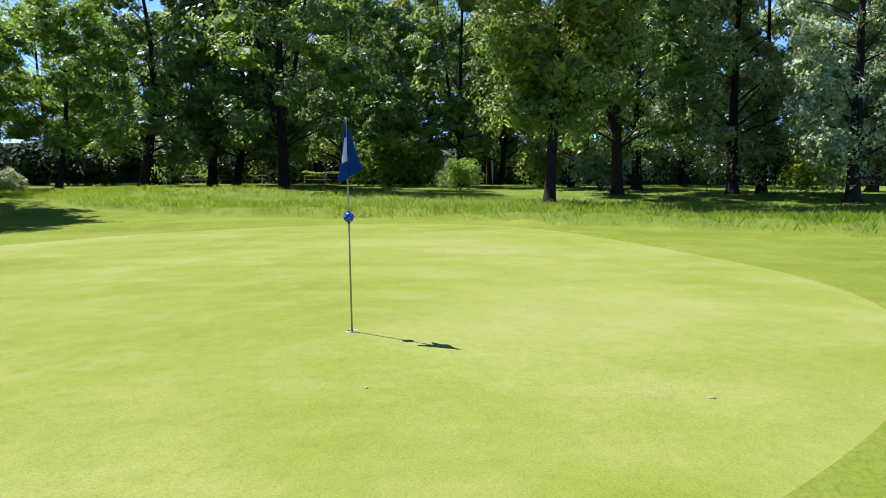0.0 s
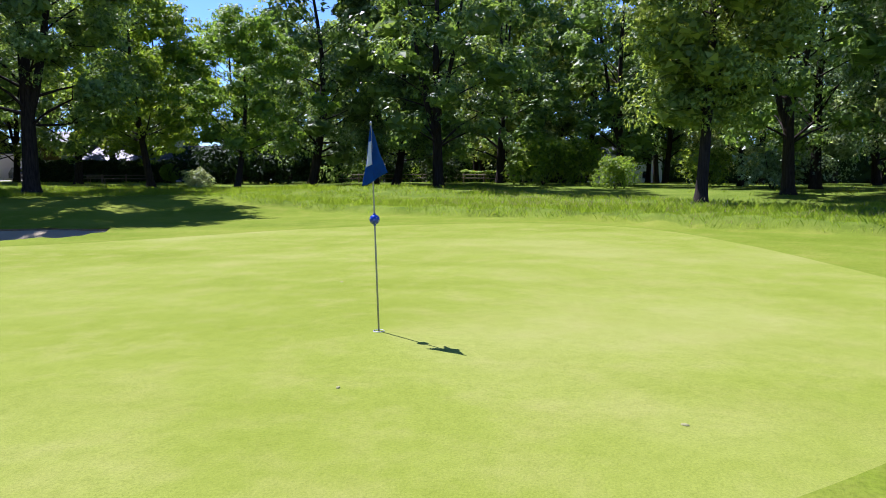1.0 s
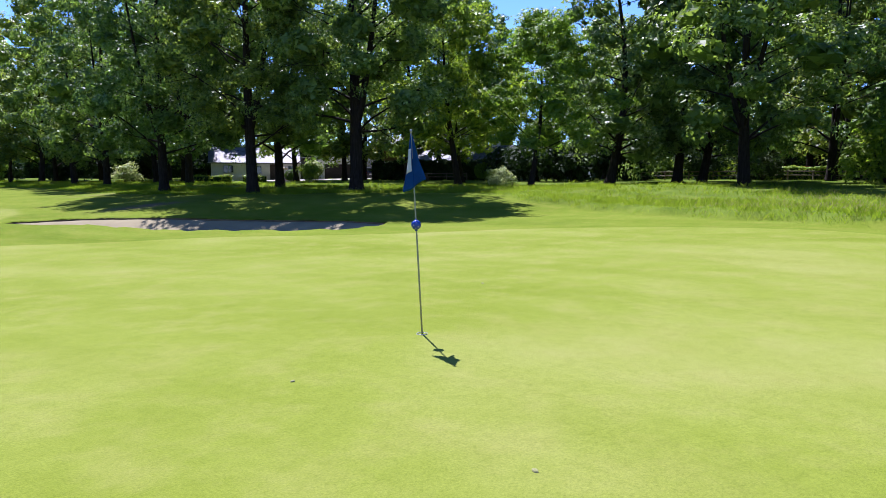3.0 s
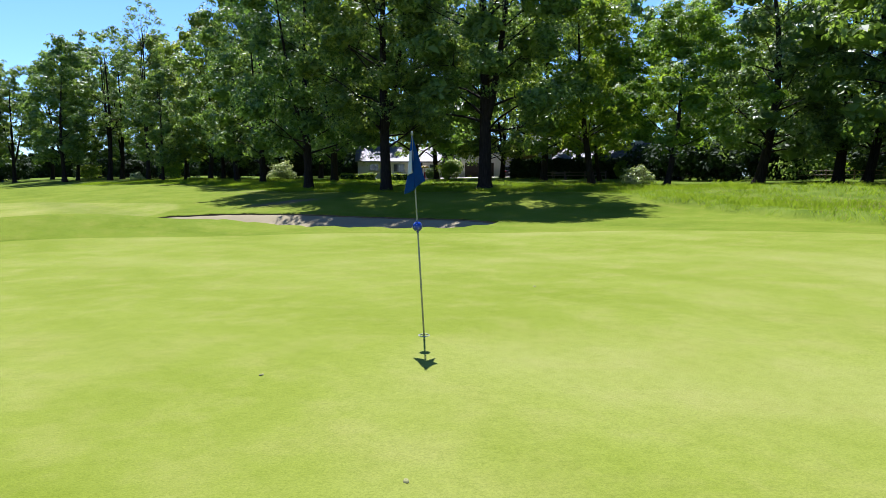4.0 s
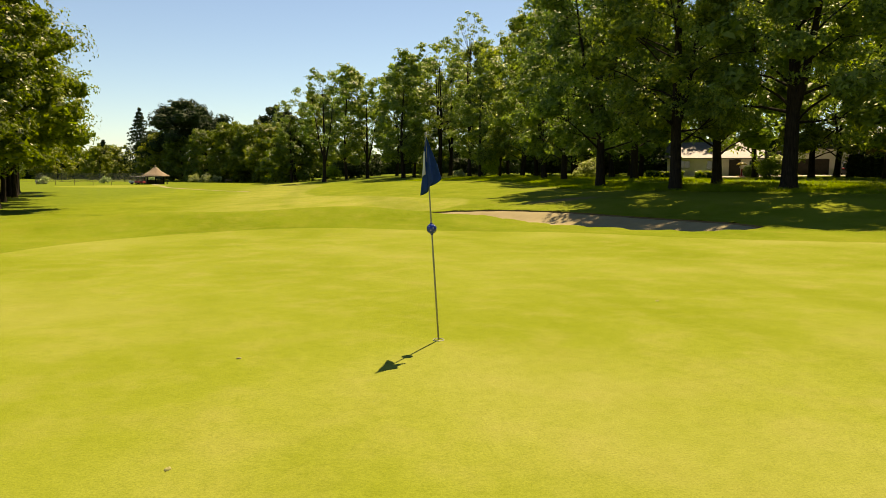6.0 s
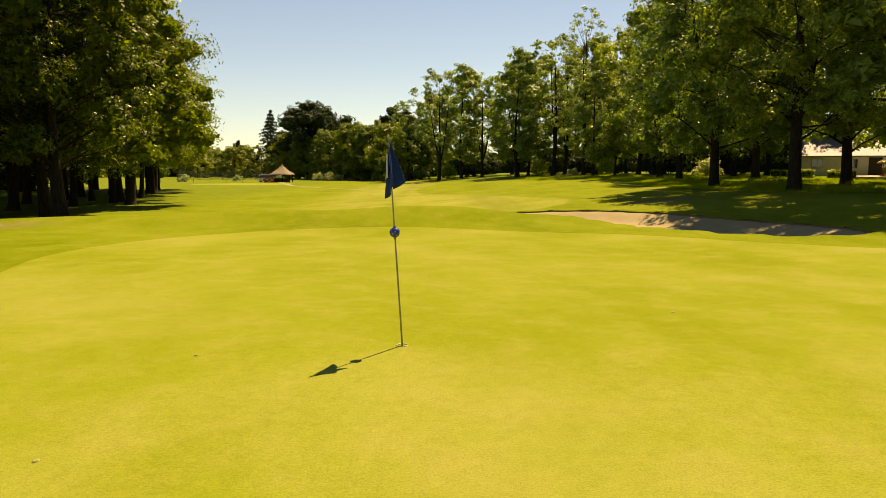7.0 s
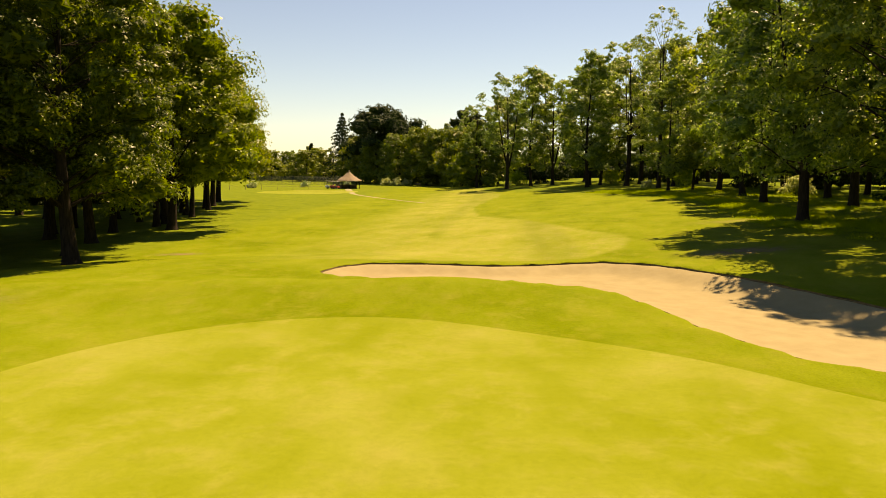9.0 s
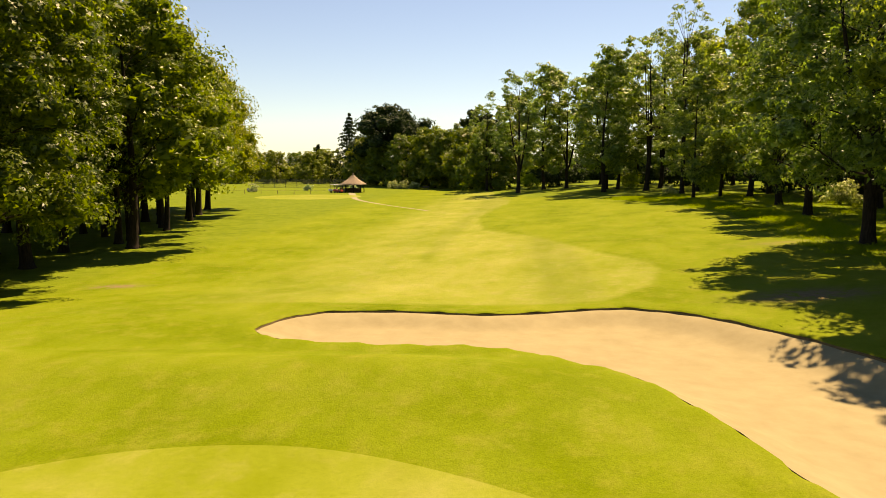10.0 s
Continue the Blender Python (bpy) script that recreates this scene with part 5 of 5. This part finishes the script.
# ---- thatched shelter, carts and fences by the far tee ----
def build_hut():
    ob = empty("thatched_hut", pose(*stand(-33.2, 172.1, 0.05)), "round open shelter with a conical thatched roof", "hut")
    n, v, f = 40, [], []
    r = np.random.default_rng(111)
    prof = [(0.05, 4.35), (0.35, 4.05), (1.2, 3.25), (2.2, 2.55), (3.05, 2.05), (3.12, 1.88), (2.8, 1.85), (0.3, 3.5)]
    for rad, z in prof:
        for k in range(n):
            w = 2 * math.pi * k / n
            j = 1 + (r.normal(0, 0.02) if 0.3 < rad else 0)
            v.append((rad * j * math.cos(w), rad * j * math.sin(w), z + r.normal(0, 0.03)))
    for i in range(len(prof) - 1):
        for k in range(n):
            q = (k + 1) % n
            f.append((i * n + k, i * n + q, (i + 1) * n + q, (i + 1) * n + k))
    raw("roof", v, f, M_THATCH, ob, "brown thatched cone roof")
    v, f = tube([(0, 0, 4.25), (0, 0, 4.5), (0, 0, 4.62)], [0.22, 0.16, 0.02], 10)
    raw("roof_cap", v, f, M_THATCH, ob)
    for k in range(8):
        a = 2 * math.pi * k / 8 + 0.2
        x, y = 2.5 * math.cos(a), 2.5 * math.sin(a)
        v, f = tube([(x, y, -0.2), (x, y, 2.1)], [0.11, 0.10], 8)
        raw("post", v, f, M_BARK, ob, "dark round timber post")
    for k in range(1, 6):
        a0, a1 = 2 * math.pi * k / 8 + 0.2, 2 * math.pi * (k + 1) / 8 + 0.2
        if k in (2, 3, 4, 1):
            p, q = Vector((2.5 * math.cos(a0), 2.5 * math.sin(a0), 0)), Vector((2.5 * math.cos(a1), 2.5 * math.sin(a1), 0))
            d = (q - p).normalized()
            nn = Vector((-d.y, d.x, 0)) * 0.04
            bm = bmesh.new()
            vs = [bm.verts.new(c) for c in (p - nn, q - nn, q + nn, p + nn)]
            top = [bm.verts.new(c + Vector((0, 0, 1.0))) for c in (p - nn, q - nn, q + nn, p + nn)]
            bm.faces.new(top)
            for i in range(4):
                bm.faces.new((vs[i], vs[(i + 1) % 4], top[(i + 1) % 4], top[i]))
            part("half_wall", bm, M_BROWN, ob, "brown boarded half wall", False)
    v, f = tube([(0, 0, 0.0), (0, 0, 0.7), (0, 0, 0.72), (0, 0, 0.78)], [0.12, 0.1, 0.8, 0.8], 16)
    raw("table", v, f, M_BROWN, ob)


build_hut()


def build_cart(at, turn, mat, label):
    ob = empty("golf_cart", pose(*at, 0, 0, turn), label, "golf cart", "golf carts")
    box("body", (-1.15, -0.55, 0.28), (0.35, 0.55, 0.72), mat, ob, "", 0.08)
    box("nose", (0.36, -0.5, 0.3), (1.15, 0.5, 0.85), mat, ob, "", 0.12)
    box("seat", (-0.75, -0.5, 0.722), (-0.2, 0.5, 0.86), M_BROWN, ob, "brown padded seat", 0.05)
    box("backrest", (-0.86, -0.5, 0.862), (-0.72, 0.5, 1.25), M_BROWN, ob, "", 0.04)
    box("roof", (-1.05, -0.6, 1.82), (0.75, 0.6, 1.90), M_CUP, ob, "white canopy roof", 0.04)
    for x in (-0.95, 0.65):
        for y in (-0.52, 0.52):
            v, f = tube([(x, y, 0.7), (x * 0.95, y, 1.83)], [0.025, 0.025], 6)
            raw("roof_post", v, f, M_PANEL, ob)
            w, g = tube([(0, -0.1, 0), (0, -0.09, 0), (0, 0.09, 0), (0, 0.1, 0)], [0.12, 0.23, 0.23, 0.12], 14)
            wheel = raw("wheel", w, g, M_RUBBER, ob, "black tyre")
            wheel.location = (x * 0.85, y, 0.23)


build_cart(stand(-37.6, 170.2, 0.0), 200, paint("cart_white", (0.7, 0.7, 0.68)), "white golf cart parked by the hut")
build_cart(stand(-36.0, 168.4, 0.0), 160, paint("cart_red", (0.35, 0.05, 0.05)), "red golf cart parked by the hut")
build_cart(stand(-58.0, 172, 0.0), 170, paint("cart_grey", (0.3, 0.32, 0.35)), "grey golf cart on the far tee")


def build_rope_fence(points):
    for (x0, y0), (x1, y1) in zip(points, points[1:]):
        z0, z1 = height_at(x0, y0), height_at(x1, y1)
        ob = empty("rope_fence", pose(x0, y0, z0), "thin posts with a slack rope beside the tee", "fence", "rope fences")
        v, f = tube([(0, 0, -0.2), (0, 0, 1.0)], [0.05, 0.045], 7)
        raw("post", v, f, M_WOOD, ob)
        pts = [((x1 - x0) * t, (y1 - y0) * t, (z1 - z0) * t + 0.9 - 0.5 * t * (1 - t)) for t in (0, 0.25, 0.5, 0.75, 1)]
        v, f = tube(pts, [0.018] * 5, 5)
        raw("rope", v, f, M_WOOD, ob)


build_rope_fence([(-58.5 + i * 3.6, 158.5 + i * 0.55) for i in range(7)])


def build_net_fence(a, b, tall=2.4, every=3.0):
    a, b = Vector((*a, 0)), Vector((*b, 0))
    d, L = (b - a).normalized(), (b - a).length
    z0 = height_at(a.x, a.y)
    ob = empty("net_fence", Matrix(((d.x, -d.y, 0, a.x), (d.y, d.x, 0, a.y), (0, 0, 1, z0), (0, 0, 0, 1))), "dark green wire fence in front of the far trees", "fence")
    n = round(L / every)
    for i in range(n + 1):
        v, f = tube([(L * i / n, 0, -0.2), (L * i / n, 0, tall)], [0.05, 0.05], 6)
        raw("post", v, f, M_NET, ob)
    for k in range(9):
        v, f = tube([(0, 0.05, 0.1 + k * (tall - 0.15) / 8), (L, 0.05, 0.1 + k * (tall - 0.15) / 8)], [0.03, 0.03], 5)
        raw("wire", v, f, M_NET, ob)


build_net_fence((-68, 199), (-38, 206))


# ---- marks on the green ----
def build_pitch_mark(x, y, s, turn):
    bm = bmesh.new()
    n, rings = 12, []
    for r, z in ((1.0, 0.0), (0.8, 0.008), (0.45, 0.010), (0.15, 0.003)):
        rings.append([bm.verts.new((r * s * (1 + 0.18 * math.sin(k * 2.1)) * math.cos(2 * math.pi * k / n), 0.6 * r * s * math.sin(2 * math.pi * k / n), z)) for k in range(n)])
    for a, b in zip(rings, rings[1:]):
        for k in range(n):
            bm.faces.new((a[k], a[(k + 1) % n], b[(k + 1) % n], b[k]))
    bm.faces.new(rings[-1])
    ob = part("pitch_mark", bm, M_MARK)
    ob.matrix_world = pose(x, y, height_at(x, y) + 0.016, 0, 0, turn)
    tagged(ob, "small dry pitch mark on the mown green", "pitch mark", "pitch marks")


M_MARK = simple_material("dry_turf", (0.15, 0.16, 0.055), (0.24, 0.235, 0.11), 30, 0.95, 0.1)
for x, y, s, t in ((-1.97, -0.34, 0.026, 10), (3.45, 1.77, 0.04, 40), (-2.2, -2.8, 0.028, 60)):
    build_pitch_mark(x, y, s, t)
